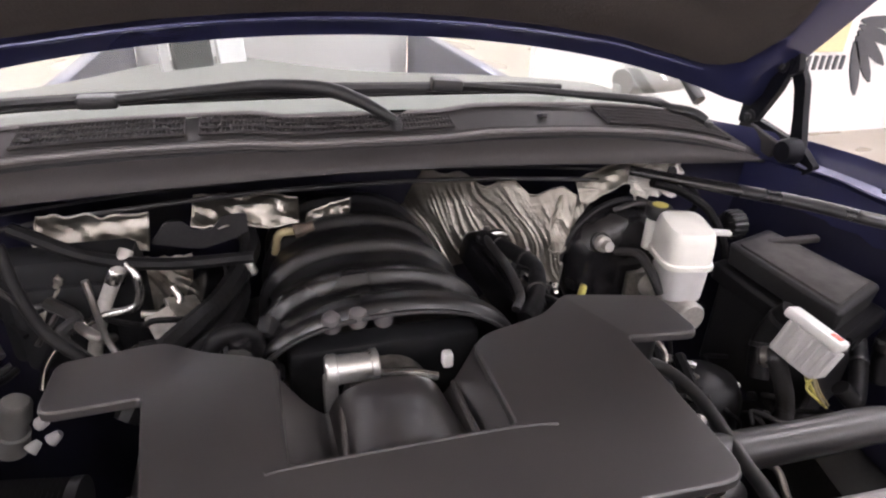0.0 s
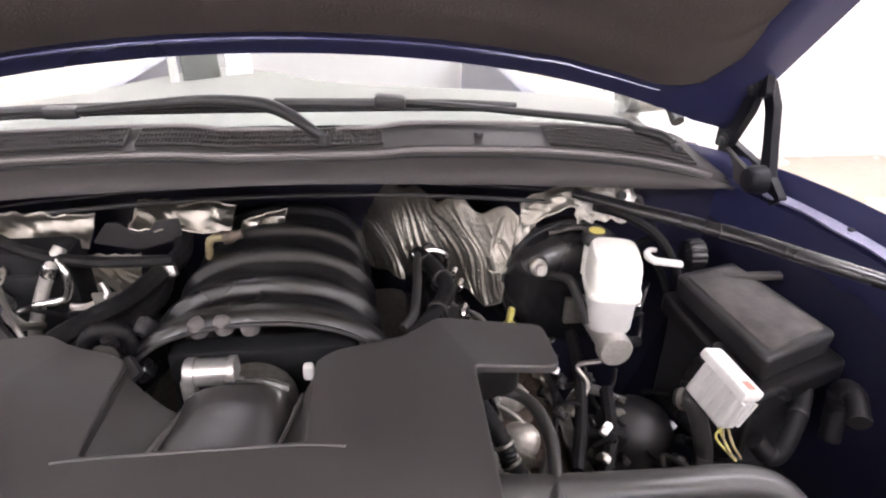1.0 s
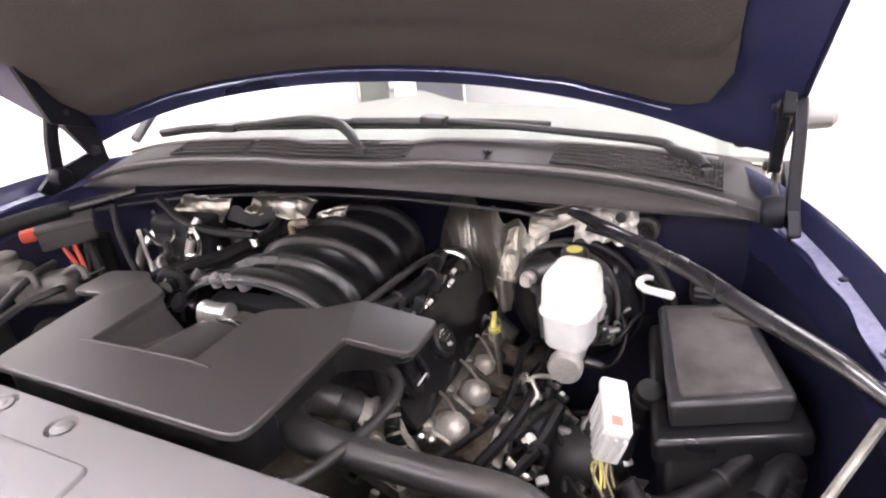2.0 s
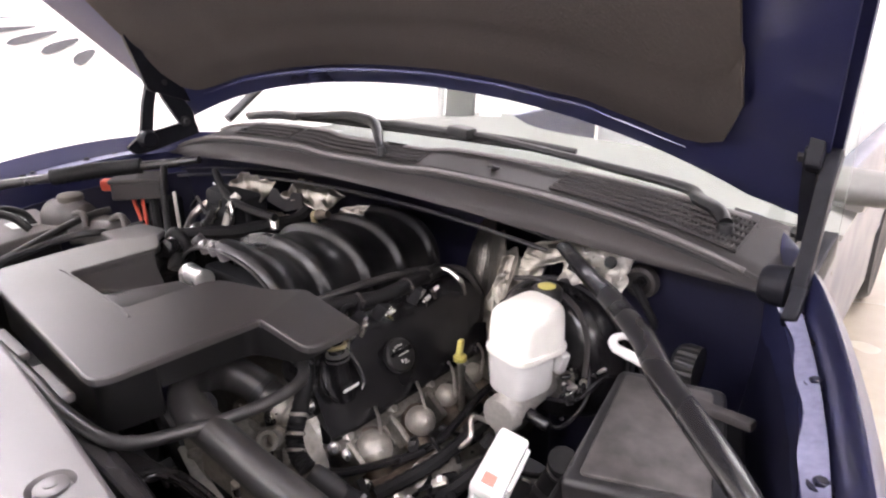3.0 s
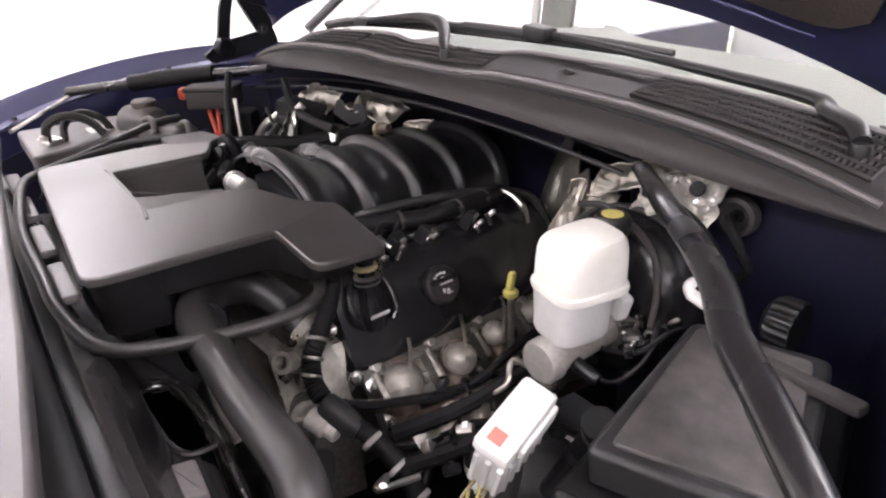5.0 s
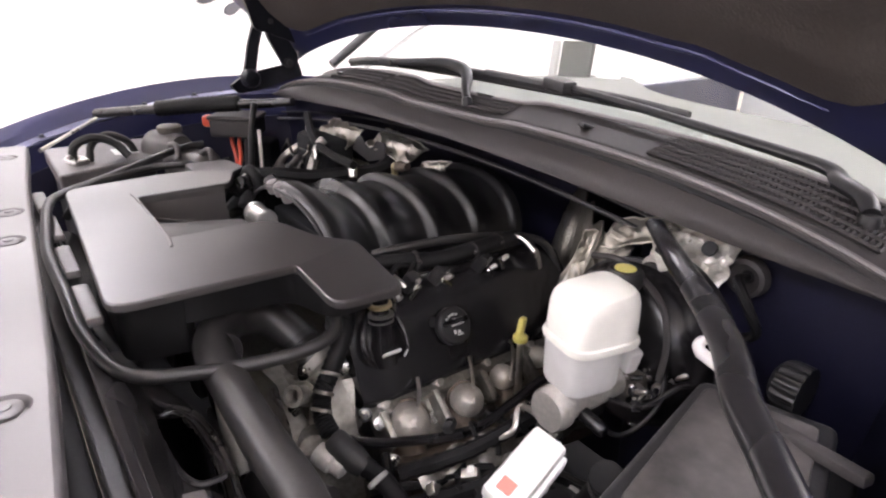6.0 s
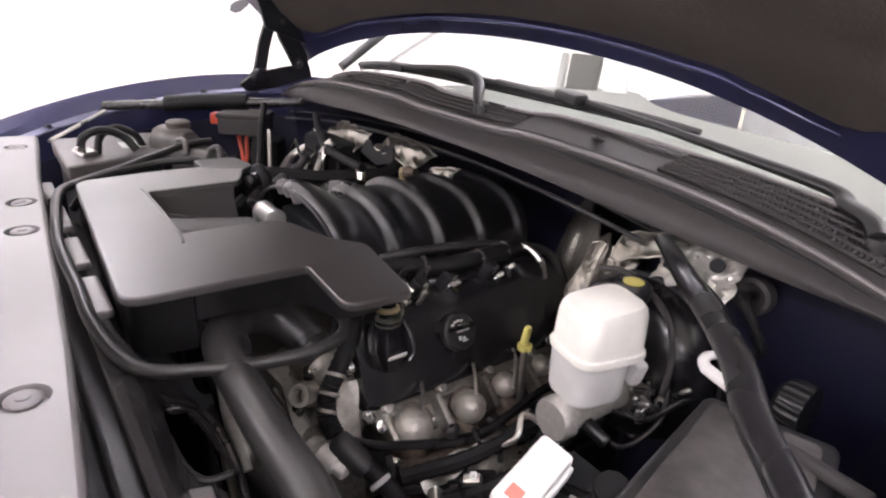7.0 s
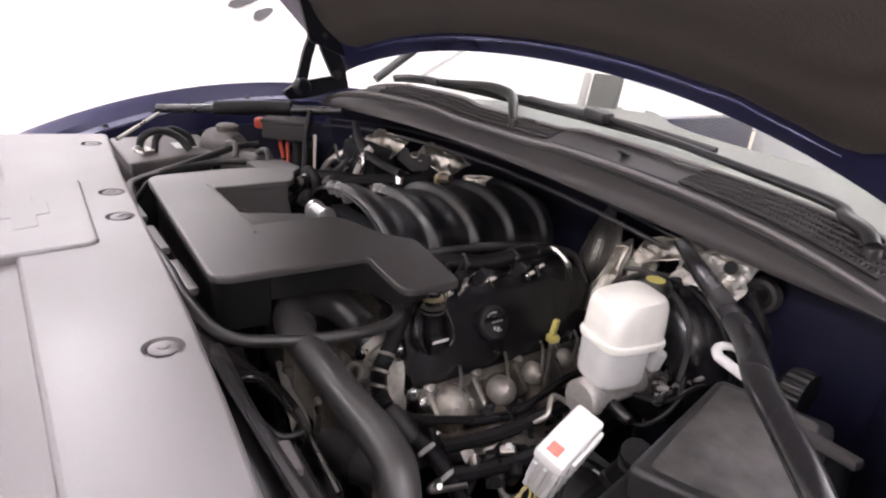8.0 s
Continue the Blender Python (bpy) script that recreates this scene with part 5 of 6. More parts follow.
hose("module_loom", [(0.628, 0.722, 1.055), (0.622, 0.735, 1.03), (0.605, 0.735, 0.99), (0.59, 0.71, 0.94)], 0.017, LOOM, "black taped loom behind the module", ribs=0.03, per=10)
hose("wing_loom", [(0.76, 0.60, 1.02), (0.78, 0.64, 1.03), (0.80, 0.68, 1.0), (0.79, 0.66, 0.93)], 0.015, LOOM, "black loom beside the fuse box", ribs=0.04, per=10)
random.seed(23)
for i in range(16):
    x, y = random.uniform(0.42, 0.62), random.uniform(0.62, 0.80)
    z = random.uniform(0.84, 0.93)
    q = [Vector((x, y, z))]
    for k in range(3):
        q.append(q[-1] + Vector((random.uniform(-0.05, 0.05), random.uniform(-0.05, 0.05), random.uniform(-0.02, 0.03))))
    loom(q, random.choice((0.004, 0.006, 0.008)), random.choice((LOOM, LOOM, RUBBER, STEEL, HOSE)), "loose cable deep in the engine bay", "cable", cat="cable")
for i in range(12):
    x, y, z = random.uniform(0.42, 0.60), random.uniform(0.62, 0.82), random.uniform(0.86, 0.93)
    e = thing("small_connector", (x, y, z), "small plug deep in the engine bay", "connector", "small plugs")
    part("plug", box((x, y, z), (0.02, 0.014, 0.012), 0.003, (random.uniform(-50, 50), random.uniform(-50, 50), random.uniform(0, 180))), random.choice((BLACK, STEEL, ALU, WHITE)), e)
for i in range(14):
    x, y = random.uniform(-0.50, -0.22), random.uniform(0.70, 0.95)
    q = [Vector((x, y, random.uniform(0.98, 1.10)))]
    for k in range(3):
        q.append(q[-1] + Vector((random.uniform(-0.05, 0.05), random.uniform(-0.05, 0.05), random.uniform(-0.02, 0.035))))
    loom(q, random.choice((0.004, 0.006, 0.009)), random.choice((LOOM, LOOM, RUBBER, STEEL, CHROME, HOSE)), "loose cable beside the engine", "cable", cat="cable")

# ---------------------------------------------------------------- hinges
def hinge(sx, hx, dy, dz):
    h = thing("hood_hinge", (sx * hx, 0.93 + dy, 1.25), "black steel hood hinge with two arms", "hinge", "hood hinges")
    m = Matrix(((0, 0, sx, sx * hx), (1, 0, 0, dy), (0, 1, 0, dz), (0, 0, 0, 1)))
    def arm(name, pts, t0, r=0.008, mat_=HINGE):
        part(name, prism(round_poly(pts, r), t0, t0 + 0.016, 0.003, m=m), mat_, h)
    if sx < 0:
        arm("front_arm", [(0.892, 1.25), (0.922, 1.245), (0.940, 1.33), (0.958, 1.385), (0.985, 1.405), (0.97, 1.42), (0.935, 1.40), (0.913, 1.34)], 0.0)
    else:
        arm("front_arm", [(0.894, 1.25), (0.922, 1.245), (0.936, 1.31), (0.950, 1.355), (0.975, 1.395), (0.960, 1.408), (0.930, 1.370), (0.913, 1.31)], 0.008)
    arm("rear_arm", [(1.00, 1.28), (1.04, 1.272), (1.038, 1.31), (1.008, 1.36), (0.988, 1.41), (0.945, 1.405), (0.962, 1.35)], -0.012)
    if sx < 0:
        arm("hood_plate", [(0.925, 1.375), (1.06, 1.328), (1.09, 1.345), (1.04, 1.40), (0.97, 1.46), (0.92, 1.52), (0.885, 1.51)], -0.02)
    else:
        arm("hood_plate", [(0.935, 1.385), (1.045, 1.335), (1.070, 1.350), (1.030, 1.390), (0.985, 1.430), (0.945, 1.425)], -0.008)
    arm("base_plate", [(0.86, 1.235), (0.90, 1.262), (0.93, 1.268), (1.05, 1.288), (1.06, 1.25), (0.93, 1.22), (0.88, 1.215)], 0.010)
    part("pivot", lathe([(0.0, 0.018), (0.018, 0.017), (0.022, 0.012), (0.024, 0.0), (0.024, -0.012)], (sx * (hx - 0.007), 0.908 + dy, 1.253 + dz), (-sx, 0, 0), 22), HINGE, h, "round black pivot disc")
    part("pin", bolt((sx * (hx - 0.012), 0.968 + dy, 1.392 + dz), (-sx, 0, 0), 0.008), BLACK, h)
    part("pin", bolt((sx * (hx - 0.012), 1.012 + dy, 1.288 + dz), (-sx, 0, 0), 0.008), BLACK, h)
    return h


hinge(1, 0.775, 0.035, -0.02)
hinge(-1, 0.712, 0.0, 0.0)

# ---------------------------------------------------------------- cowl details
def on_cowl(x, v, lift=0.0):
    (y2, z2), (y3, z3) = cowl_line(x, 1), cowl_line(x, 2)
    return Vector((x, lerp(y2, y3, v), lerp(z2, z3, v) + 0.006 * (1 - v) + lift))


for x0, x1, v0 in ((0.43, 0.70, 0.14), (-0.215, 0.155, 0.22), (-0.45, -0.235, 0.22)):
    gr = thing("vent_grille", on_cowl((x0 + x1) / 2, 0.5), "dark plastic cowl vent grille with rows of slots", "vent", "cowl vents")
    part("backing", sheet(lambda u, v: on_cowl(lerp(x0, x1, u), lerp(v0 + 0.01, 0.86, v), 0.0015), 16, 4, 0.001), HOSE, gr)
    bmq = bmesh.new()
    n = int((x1 - x0) / 0.0058)
    for i in range(n + 1):
        x = lerp(x0, x1, i / n)
        a, b = on_cowl(x, v0, 0.0035), on_cowl(x, 0.88, 0.0035)
        tube([a, b], 0.0022, 4, 2, bmq)
    for v in [v0 + (0.88 - v0) * k / (5 if x0 > 0 else 3) for k in range(6 if x0 > 0 else 4)]:
        tube([on_cowl(lerp(x0, x1, i / 12), v, 0.0045) for i in range(13)], 0.0026, 4, 2, bmq)
    tagged(part("lattice", bmq, COWL, gr, smooth=False), kind="stuff")
for x in (0.312, -0.43):
    cl = thing("cowl_clip", on_cowl(x, 0.6), "small dark clip on the cowl", "clip", "cowl clips")
    part("clip", box(on_cowl(x, 0.45, 0.003), (0.012, 0.030, 0.006), 0.002, (-20, 0, 0)), BLACK, cl)
# Both cowl lips are paler than the cowl: their highlight is painted on.
part("cowl_lip", tube([(x, cowl_line(x, 1)[0] - 0.003, cowl_line(x, 1)[1] + 0.004) for x in [-0.72 + 0.04 * i for i in range(37)]], 0.0040, 8, 2), LIP, truck, "raised lip along the cowl, its highlight painted pale")
# Black tube that paints the shade line below the front lip.
part("cowl_lip_shade", tube([(x, cowl_line(x, 1)[0] - 0.010, cowl_line(x, 1)[1] - 0.007) for x in [-0.72 + 0.04 * i for i in range(37)]], 0.0042, 6, 2), DARK, truck, "dark strip painting the shade under the lip")
part("cowl_rear_lip", tube([(x, cowl_line(x, 2)[0] - 0.008, cowl_line(x, 2)[1] + 0.004 - 0.010 * math.exp(-((x - 0.062) / 0.016) ** 2)) for x in [-0.71 + 0.02 * i for i in range(71)]], 0.0038, 8, 2), LIP, truck, "raised rear lip of the cowl, its highlight painted pale")
part("cowl_end", box((0.775, 1.03, 1.215), (0.012, 0.10, 0.07), 0.005, (12, 0, 0)), COWL, truck)
part("cowl_corner", loft([[(0.70, 1.12, 1.262), (0.745, 1.155, 1.240), (0.72, 1.17, 1.236), (0.66, 1.14, 1.262)], [(0.705, 1.09, 1.235), (0.75, 1.12, 1.21), (0.73, 1.15, 1.206), (0.665, 1.12, 1.23)]]), COWL, truck)

# ---------------------------------------------------------------- wipers
def screen_at(x, lift=0.0):
    return Vector((x, 1.112 + 0.13 * x * x, 1.320 - 0.05 * x * x - 0.08 * x ** 4 + lift))


wiper = thing("windscreen_wiper", (0.06, 1.0, 1.3), "black windscreen wiper with a bent arm", "wiper", "wipers")
part("arm", tube([(0.063, 0.999, 1.302), (0.040, 1.016, 1.314), (0.010, 1.042, 1.326), (-0.035, 1.068, 1.337), (-0.12, 1.086, 1.340), (-0.22, 1.096, 1.332), (-0.34, 1.104, 1.320)], [0.0065, 0.010, 0.0115, 0.0085, 0.007], 10), BLACK, wiper)
part("cap", lathe([(0.0, 0.006), (0.007, 0.005), (0.009, 0.0), (0.009, -0.012)], (0.064, 1.0, 1.300), (0, 0, 1), 16), BLACK, wiper)
part("holder", box((-0.355, 1.106, 1.318), (0.055, 0.026, 0.020), 0.006), BLACK, wiper)
part("blade", tube([screen_at(-0.64, 0.006), screen_at(-0.5, 0.006), screen_at(-0.3, 0.006), screen_at(-0.1, 0.006), screen_at(0.14, 0.004)], 0.0085, 8), BLACK, wiper)
part("rubber", tube([screen_at(-0.64, -0.004), screen_at(-0.5, -0.004), screen_at(-0.3, -0.004), screen_at(-0.1, -0.004), screen_at(0.14, -0.004)], 0.004, 6), RUBBER, wiper)
wiper2 = thing("windscreen_wiper", (0.67, 1.05, 1.26), "black windscreen wiper lying along the glass", "wiper", "wipers")
part("arm", tube([(0.672, 1.055, 1.262), (0.655, 1.075, 1.272), (0.62, 1.10, 1.276), (0.590, 1.118, 1.286), (0.45, 1.118, 1.302), (0.30, 1.114, 1.318), (0.19, 1.112, 1.328)], [0.0095, 0.0125, 0.0105, 0.008, 0.007], 10, flat=0.8), BLACK, wiper2)
part("cap", lathe([(0.0, 0.006), (0.009, 0.005), (0.011, 0.0), (0.011, -0.014)], (0.674, 1.052, 1.256), (0, 0, 1), 18), BLACK, wiper2)
part("holder", box((0.173, 1.106, 1.330), (0.054, 0.032, 0.022), 0.006, (0, 4, -4)), BLACK, wiper2)
part("blade", tube([screen_at(-0.02, 0.008), screen_at(0.15, 0.006), screen_at(0.3, 0.006), screen_at(0.40, 0.005)], [0.0085, 0.0085, 0.007, 0.005], 8), BLACK, wiper2)
part("rubber", tube([screen_at(-0.02, -0.004), screen_at(0.15, -0.004), screen_at(0.3, -0.004), screen_at(0.42, -0.004)], 0.004, 6), RUBBER, wiper2)

# cab behind the glass
part("dashboard", sheet(lambda u, v: (lerp(-0.78, 0.78, u), 1.19 + 0.14 * (2 * u - 1) ** 2 + (0.33 + 0.26 * math.exp(-((1.56 * u - 0.54) / 0.22) ** 2)) * v, 1.262 - 0.07 * (2 * u - 1) ** 2 + 0.012 * math.sin(v * 2.6)), 20, 10, 0.01), DASH, truck, "pale dashboard top under the windscreen")
part("cab_roof", sheet(lambda u, v: (lerp(-0.72, 0.72, u), 1.90 + 1.5 * v, 1.885 - 0.05 * (2 * u - 1) ** 2), 12, 8, 0.03), PAINT, truck)
for sx in (1, -1):
    part("pillar", tube([(sx * 0.725, 1.15, 1.275), (sx * 0.70, 1.50, 1.53), (sx * 0.65, 1.92, 1.87)], 0.013, 10), BLACK, truck, "dark windscreen pillar trim")
    part("door", box((sx * 0.66, 2.40, 0.80), (0.06, 1.70, 0.70), 0.02), PAINT, truck)
part("cab_back", box((0, 3.30, 0.95), (1.28, 0.06, 0.9), 0.02), WALL, truck)
part("load_bed", box((0, 4.5, 0.74), (1.30, 2.2, 0.54), 0.05), PAINT, truck)
part("front_bumper", box((0, -0.20, 0.75), (1.85, 0.14, 0.5), 0.05), PAINT, truck)
for sx in (1, -1):
    for y in (0.75, 4.3):
        w = part("wheel", lathe([(0.0, -0.10), (0.24, -0.11), (0.36, -0.10), (0.39, -0.06), (0.39, 0.06), (0.36, 0.10), (0.0, 0.09)], (sx * (0.86 if y < 2 else 0.56), y, 0.39), (1, 0, 0), 32), RUBBER, truck, "black tyre")
mir = thing("door_mirror", (0.80, 1.45, 1.2), "grey door mirror housing beyond the fender", "mirror")
part("housing", loft([[(x, 1.45 + 0.05 * math.cos(a) * k, 1.248 + 0.030 * math.sin(a) * k) for a in [2 * math.pi * i / 16 for i in range(16)]] for x, k in ((0.735, 0.95), (0.76, 1.05), (0.83, 0.95), (0.893, 0.78), (0.904, 0.45))]), MIRROR, mir)
part("foot", box((0.76, 1.47, 1.22), (0.06, 0.04, 0.04), 0.01), GREY, mir)
tray = thing("dashboard_screen", (-0.235, 1.60, 1.27), "dark display panel on the dashboard", "display")
part("panel", box((-0.262, 1.64, 1.30), (0.085, 0.03, 0.11), 0.006, (-12, 0, 20)), INTERIOR, tray)
part("trim", box((-0.180, 1.68, 1.30), (0.065, 0.02, 0.11), 0.006, (-12, 0, 20)), WHITE, tray, "pale trim strip")
part("edge", box((-0.318, 1.615, 1.30), (0.020, 0.02, 0.11), 0.004, (-12, 0, 20)), GREY, tray, "grey edge strip")

# ---------------------------------------------------------------- wall graphics
def board(name, at, label):
    return thing(name, at, label, "wall sign")


BAR = mat("grey_paint", (0.11, 0.11, 0.12), 0.6, 0, 0.3, 0.1, 20, 2, 0.0)
YPAN = mat("pale_yellow_paint", (0.80, 0.70, 0.42), 0.6, 0, 0.3, 0.06, 20, 2, 0.0)
tagged(part("wall_partition", box((5.1, 4.66, 1.6), (6.2, 0.1, 3.2), 0.0), WALL, None, smooth=False), "plain white partition wall beside the truck", "wall", kind="structure")
sg = board("wall_sign", (4.67, 4.595, 0.62), "pale yellow wall sign with rows of dark bars")
part("field", box((4.67, 4.60, 0.896), (0.75, 0.02, 0.27), 0.004), YPAN, sg, "pale yellow field")
for i in range(9):
    part("bar", box((4.41 + 0.0785 * i, 4.60, 1.15 + 0.015 * (i % 2)), (0.034, 0.02, 0.127), 0.004), BAR, sg)
    part("bar", box((4.46 + 0.0785 * i, 4.60, 0.664), (0.034, 0.02, 0.127), 0.004), BAR, sg)
sg2 = board("wall_sign", (5.5, 4.595, 0.70), "fan of dark leaf-shaped blades painted on the wall")
for i in range(5):
    a = radians(-42 + 16 * i)
    bmq = loft([[(0, -0.015 * k, -0.01), (0, 0.015 * k, -0.01), (0, 0.015 * k, 0.01), (0, -0.015 * k, 0.01)] for k in (1, 1)][:1] + [[(x, -w, -0.01), (x, w, -0.01), (x, w, 0.01), (x, -w, 0.01)] for x, w in ((0.12, 0.05), (0.35, 0.075), (0.6, 0.05), (0.72, 0.008))])
    bmq.transform(Matrix.Translation((5.16, 4.60, 1.030 - 0.045 * i)) @ Matrix.Scale(0.748, 4) @ Matrix.Rotation(radians(90), 4, "X") @ Matrix.Rotation(-a - radians(45), 4, "Z"))
    part("blade", bmq, BAR, sg2)
sg3 = board("wall_sign", (-5.48, 2.0, 0.8), "row of dark slanted blades painted on the white wall")
for y, z, ln, w, tilt_ in ((1.42, 1.62, 0.62, 0.012, 2), (1.68, 1.52, 0.52, 0.022, 5), (1.95, 1.43, 0.42, 0.032, 13), (2.20, 1.35, 0.34, 0.040, 18), (2.45, 1.25, 0.22, 0.050, 28)):
    bmq = loft([[(-0.01, q * ln, -e * w), (-0.01, q * ln, e * w), (0.01, q * ln, e * w), (0.01, q * ln, -e * w)] for q, e in ((0.0, 0.1), (0.12, 0.8), (0.35, 1.0), (0.75, 0.7), (1.0, 0.25))])
    bmq.transform(Matrix.Translation((-5.48, y, z)) @ Matrix.Rotation(radians(tilt_), 4, "X"))
    part("blade", bmq, BAR, sg3)


# ---------------------------------------------------------------- small hardware
def screw(at, axis, r, m, label, washer=True):
    s_ = thing("flange_bolt", at, label, "bolt", "flange bolts")
    a = Vector(axis).normalized()
    part("head", lathe([(r * 0.95, 0.0), (r, r * 0.3), (r, r * 0.8), (r * 0.75, r * 1.0), (0.0, r * 1.0)], at, a, 6), m, s_)
    if washer:
        part("washer", lathe([(r * 0.6, -0.001), (r * 1.5, -0.001), (r * 1.5, 0.001), (r * 0.6, 0.0015)], at, a, 14), m, s_)
    return s_


for at, ax in (((0.255, 0.618, 1.005), (0.5, -0.7, 0.4)), ((0.272, 0.608, 0.972), (0.5, -0.7, 0.4)), ((0.23, 0.602, 0.985), (0.3, -0.8, 0.4)), ((0.315, 0.60, 0.93), (0.6, -0.6, 0.4)),
               ((0.308, 0.648, 0.955), (0.8, -0.4, 0.3)), ((0.325, 0.745, 0.915), (0.8, -0.1, 0.5)), ((0.33, 0.835, 0.915), (0.8, -0.1, 0.5)), ((0.325, 0.915, 0.92), (0.8, -0.1, 0.5)),
               ((0.318, 0.665, 0.940), (0.8, -0.1, 0.5)), ((0.30, 0.985, 0.965), (0.8, 0, 0.5)), ((0.365, 0.655, 0.915), (0.8, -0.3, 0.5))):
    screw(at, ax, 0.0065, CHROME, "bright hexagon bolt on the aluminium casting")

# ribs and ledges of the cylinder head
for i in range(5):
    y = 0.672 + 0.085 * i
    part("rib", box((0.318, y, 0.922), (0.05, 0.012, 0.050), 0.004, (0, 40, 0)), ALU, block)
part("head_ledge", box((0.306, 0.855, 0.948), (0.016, 0.40, 0.010), 0.003, (0, 30, 0)), ALU, block)

# wires and plugs hanging by the driver bank
random.seed(77)
for i in range(14):
    y = 0.66 + 0.025 * i
    x = 0.40 + random.uniform(-0.02, 0.05)
    q = [Vector((x, y, 0.93 + random.uniform(-0.02, 0.02)))]
    for k in range(3):
        q.append(q[-1] + Vector((random.uniform(-0.03, 0.04), random.uniform(-0.02, 0.05), random.uniform(-0.02, 0.025))))
    loom(q, random.choice((0.003, 0.004, 0.0055)), random.choice((LOOM, LOOM, RUBBER, HOSE, STEEL)), "thin cable along the driver bank", "cable", cat="cable")
for i in range(10):
    at = (0.40 + random.uniform(-0.02, 0.09), 0.64 + random.uniform(0, 0.30), 0.935 + random.uniform(-0.02, 0.03))
    e = thing("small_connector", at, "small plug beside the driver bank", "connector", "small plugs")
    rot = (random.uniform(-50, 50), random.uniform(-50, 50), random.uniform(0, 180))
    part("plug", box(at, (0.022, 0.013, 0.012), 0.003, rot), random.choice((BLACK, BLACK, ALU, STEEL)), e)
    part("latch", box((at[0], at[1], at[2] + 0.007), (0.008, 0.009, 0.004), 0.001, rot), random.choice((BLACK, CHROME, WHITE)), e)

# loom ties
for at, ax, r in (((0.220, 0.785, 1.108), (0.3, 1, 0), 0.0145), ((0.240, 0.872, 1.110), (-0.2, 1, 0), 0.0145), ((0.222, 0.94, 1.103), (-0.3, 1, 0), 0.0140)):
    t_ = thing("cable_tie", at, "grey tie round the injector loom", "cable tie", "cable ties")
    part("band", lathe([(r - 0.001, 0), (r + 0.001, 0.0005), (r + 0.001, 0.0045), (r - 0.001, 0.005)], at, ax, 16), COWL, t_)
    part("head", box((at[0] + r, at[1], at[2] + 0.004), (0.006, 0.006, 0.005), 0.001), COWL, t_)
# clamps on the thick hoses
for at, ax, r, label in (((0.232, 0.4990, 1.0690), (0.97, -0.2, 0.07), 0.0235, "dark worm clamp round the radiator hose"),):
    c_ = thing("hose_clamp", at, label, "clamp", "hose clamps")
    part("band", lathe([(r - 0.002, 0), (r + 0.001, 0.0005), (r + 0.001, 0.0085), (r - 0.002, 0.009)], at, ax, 24), BLACK if "dark" in label else STEEL, c_)
    part("screw", lathe([(0.004, -0.008), (0.004, 0.008), (0.0, 0.009)], (at[0] + 0.01, at[1] - r * 0.5, at[2] + r * 0.9), (0.4, 0.8, 0.1), 8), BLACK if "dark" in label else STEEL, c_)

# bright clips along the injectors
for x, y, z, rx, rz in ((0.215, 0.762, 1.098, 30, 20), (0.262, 0.757, 1.082, -40, 10), (0.262, 0.812, 1.084, 50, -10), (0.268, 0.890, 1.082, 40, 15), (0.268, 0.722, 1.078, 10, 40), (0.262, 0.918, 1.088, 20, -30)):
    c_ = thing("injector_clip", (x, y, z), "small bright metal clip by the fuel injectors", "clip", "injector clips")
    part("clip", box((x, y, z), (0.006, 0.007, 0.022), 0.002, (rx, 10, rz)), CHROME, c_)
    part("pin", lathe([(0.004, 0), (0.004, 0.010), (0.002, 0.012)], (x, y, z + 0.006), (0.4, 0.5, 0.5), 8), STEEL, c_)

# timing cover, bracket and tensioner castings at the engine front
frontcast = thing("front_casting", (0.22, 0.61, 0.9), "grey cast alloy brackets and housings at the engine front", "bracket")
part("cover_plate", prism(round_poly([(0.03, 0.80), (0.25, 0.80), (0.31, 0.88), (0.315, 0.945), (0.27, 1.0), (0.20, 1.02), (0.09, 1.0), (0.02, 0.92)], 0.03), 0, 0.035, 0.008, m=Matrix.Translation((0, 0.635, 0)) @ Matrix(((1, 0, 0, 0), (0, 0, -1, 0), (0, 1, 0, 0), (0, 0, 0, 1)))), ROUGHCAST, frontcast, "cast cover plate with rounded corners")
for x, z, r in ((0.240, 0.972, 0.015), (0.290, 0.925, 0.013), (0.220, 0.918, 0.017), (0.155, 0.965, 0.014), (0.27, 0.87, 0.015), (0.185, 0.945, 0.011), (0.262, 0.945, 0.010)):
    part("boss", lathe([(r * 1.15, 0.0), (r * 1.1, 0.008), (r, 0.012), (r, 0.022), (r * 0.8, 0.027), (r * 0.55, 0.026), (r * 0.5, 0.018), (0.0, 0.018)], (x, 0.602, z), (0.1, -1, 0.15), 22), ROUGHCAST, frontcast)
    part("bolt", bolt((x + 0.004, 0.582, z + r * 0.3), (0.1, -1, 0.15), 0.006), STEEL, frontcast)
for (x0, z0), (x1, z1) in (((0.235, 0.975), (0.285, 0.925)), ((0.215, 0.915), (0.285, 0.925)), ((0.155, 0.965), (0.235, 0.975)), ((0.215, 0.915), (0.27, 0.87)), ((0.12, 0.90), (0.215, 0.915))):
    part("web", tube([(x0, 0.598, z0), ((x0 + x1) / 2, 0.594, (z0 + z1) / 2), (x1, 0.598, z1)], 0.009, 8, 3), ROUGHCAST, frontcast)
part("neck", lathe([(0.016, 0), (0.016, 0.010), (0.012, 0.013), (0.012, 0.030), (0.014, 0.033), (0.014, 0.038), (0.009, 0.039), (0.008, 0.020), (0.0, 0.020)], (0.262, 0.592, 0.985), (0.35, -0.55, 0.35), 22), ROUGHCAST, frontcast, "short cast outlet neck")

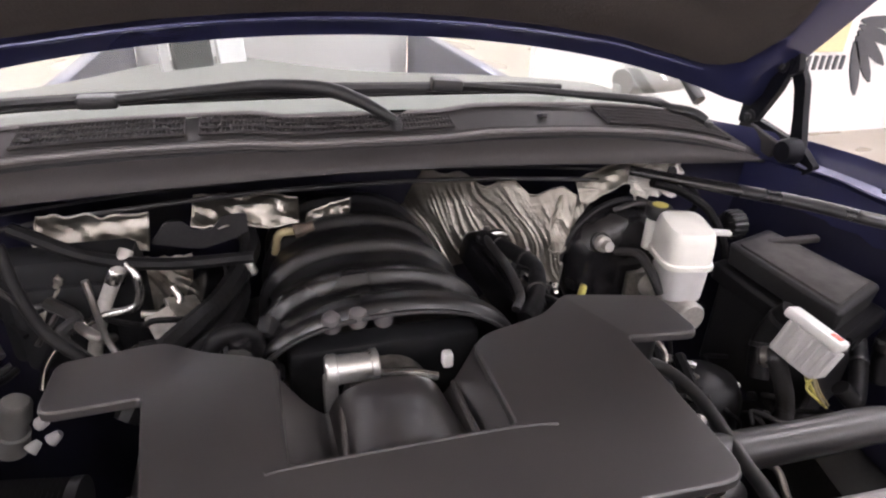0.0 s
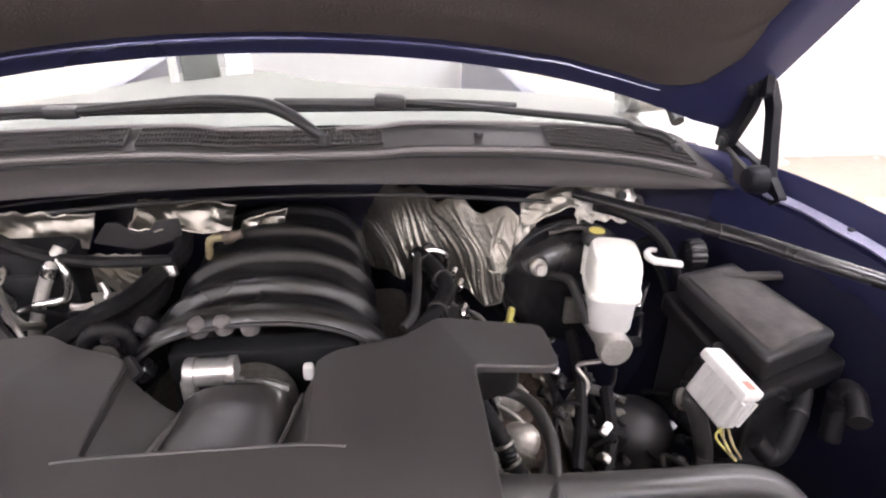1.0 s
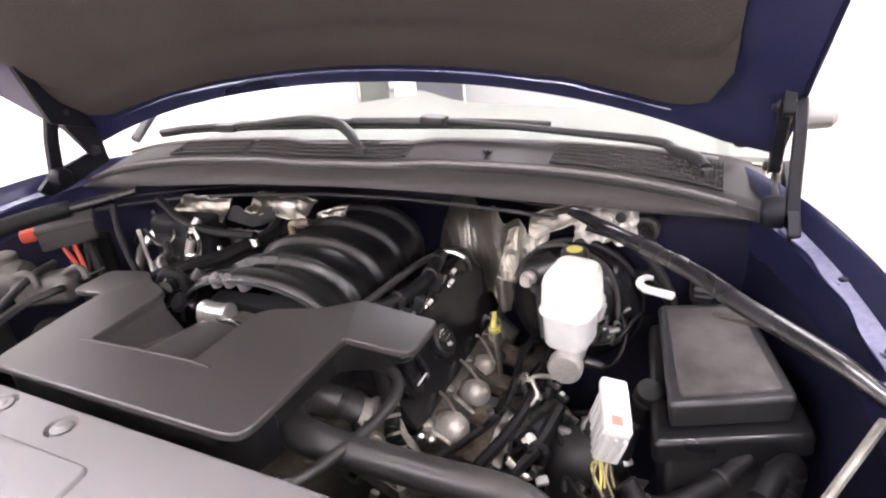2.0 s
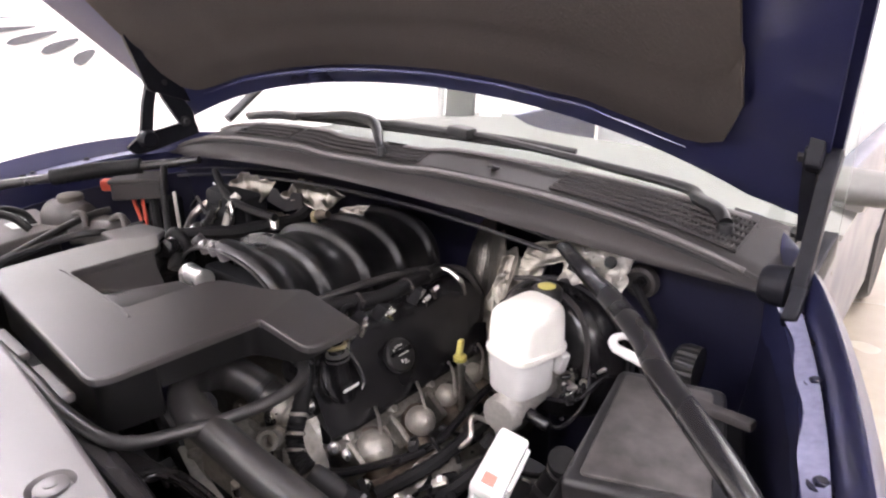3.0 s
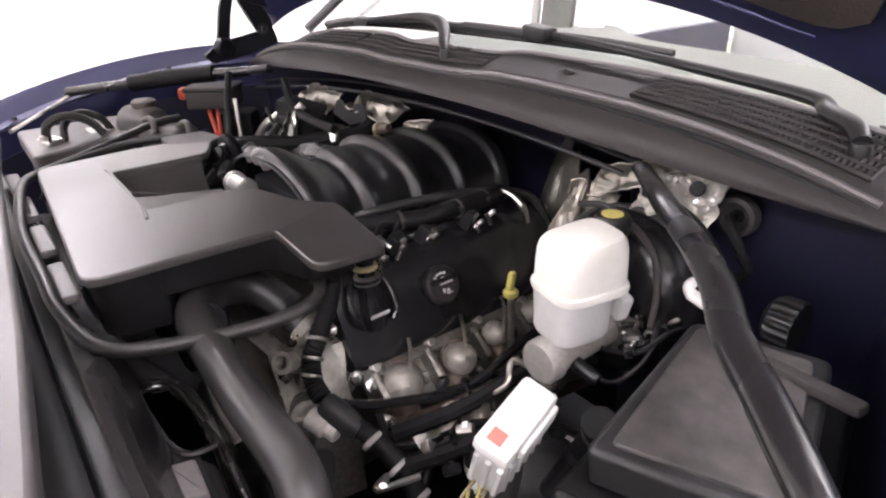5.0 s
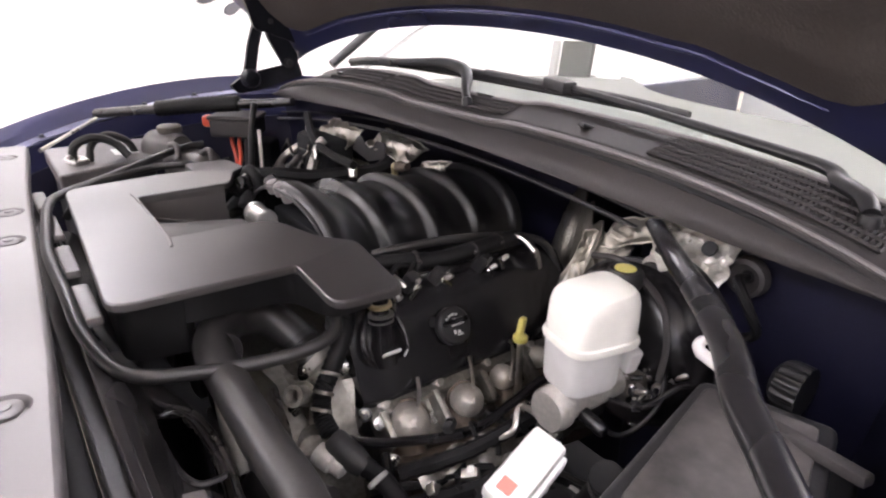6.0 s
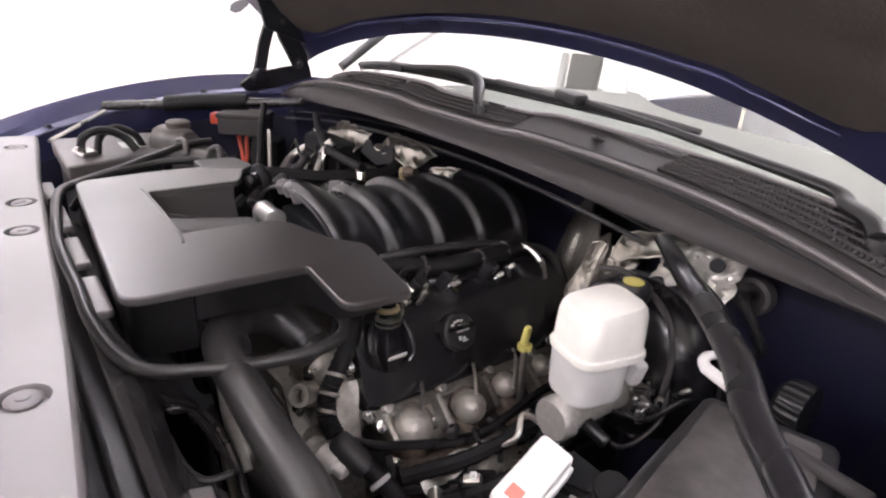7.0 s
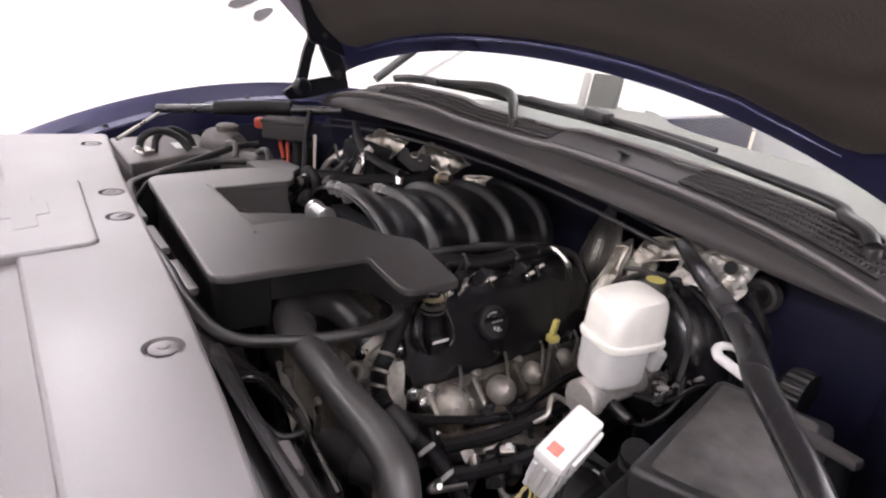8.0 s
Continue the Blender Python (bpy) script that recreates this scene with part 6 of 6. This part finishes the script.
# lumps and lugs of the front casting, below the cable
random.seed(31)
for i in range(16):
    c = (0.20 + 0.11 * random.random(), 0.600 + 0.05 * random.random(), 0.88 + 0.11 * random.random())
    part("lug", box(c, (random.uniform(0.012, 0.035), random.uniform(0.012, 0.03), random.uniform(0.015, 0.05)), 0.005, (random.uniform(-30, 30), random.uniform(-30, 30), random.uniform(-40, 40))), ROUGHCAST, block, "cast lug")
for i in range(5):
    a = (0.215 + 0.02 * i, 0.598 + 0.004 * i, 0.985 - 0.018 * i)
    part("web", tube([a, (a[0] + 0.012, a[1] - 0.004, a[2] - 0.05)], 0.006, 8), ALU, block)

# fittings beside the master cylinder
random.seed(12)
for i in range(12):
    c = Vector((0.515 + 0.06 * random.random(), 0.865 + 0.07 * random.random(), 1.015 + 0.04 * random.random()))
    d = Vector((random.uniform(-1, 1), random.uniform(-1, 1), random.uniform(-0.4, 0.6))).normalized()
    f_ = thing("brake_fitting", c, "small metal fitting beside the brake master cylinder", "fitting", "brake fittings")
    part("nut", lathe([(0.004, 0), (0.0065, 0.001), (0.0065, 0.007), (0.004, 0.008)], c, d, 6), random.choice((STEEL, CHROME, BLACK)), f_)
    part("stem", lathe([(0.0035, 0.0), (0.0035, 0.024), (0.002, 0.026)], c, d, 8), random.choice((STEEL, BLACK_GLOSS)), f_)

# air duct and washer parts at the passenger front corner
duct = thing("air_duct", (-0.44, 0.648, 0.97), "ribbed black rubber air duct beside the battery", "duct")
part("bellows", tube([(-0.53, 0.655, 1.005), (-0.46, 0.650, 1.008), (-0.41, 0.645, 1.006), (-0.355, 0.640, 1.000)], 0.036, 20, 22, ribs=0.09), RUBBER, duct)
part("collar", lathe([(0.037, 0), (0.040, 0.001), (0.040, 0.012), (0.037, 0.013)], (-0.362, 0.641, 1.000), (1, -0.06, -0.05), 24), BLACK, duct, "smooth black collar")
wbox = thing("washer_pump", (-0.43, 0.76, 0.98), "pale plastic washer pump with bright hose ends", "pump")
part("body", lathe([(0.0, 0.040), (0.013, 0.039), (0.017, 0.034), (0.018, 0.010), (0.015, 0.008), (0.015, -0.01), (0.018, -0.012), (0.018, -0.04)], (-0.440, 0.765, 1.030), (0.3, -0.1, 0.95), 20), MIRROR, wbox)
for k, (x, y, z) in enumerate(((-0.405, 0.742, 1.045), (-0.392, 0.722, 1.035), (-0.412, 0.715, 1.030))):
    part("nozzle", lathe([(0.004, 0), (0.008, 0.001), (0.006, 0.010), (0.004, 0.014)], (x, y, z), (0.6, -0.3 + 0.4 * k, 0.4), 10), GREY, wbox, "small white hose end")
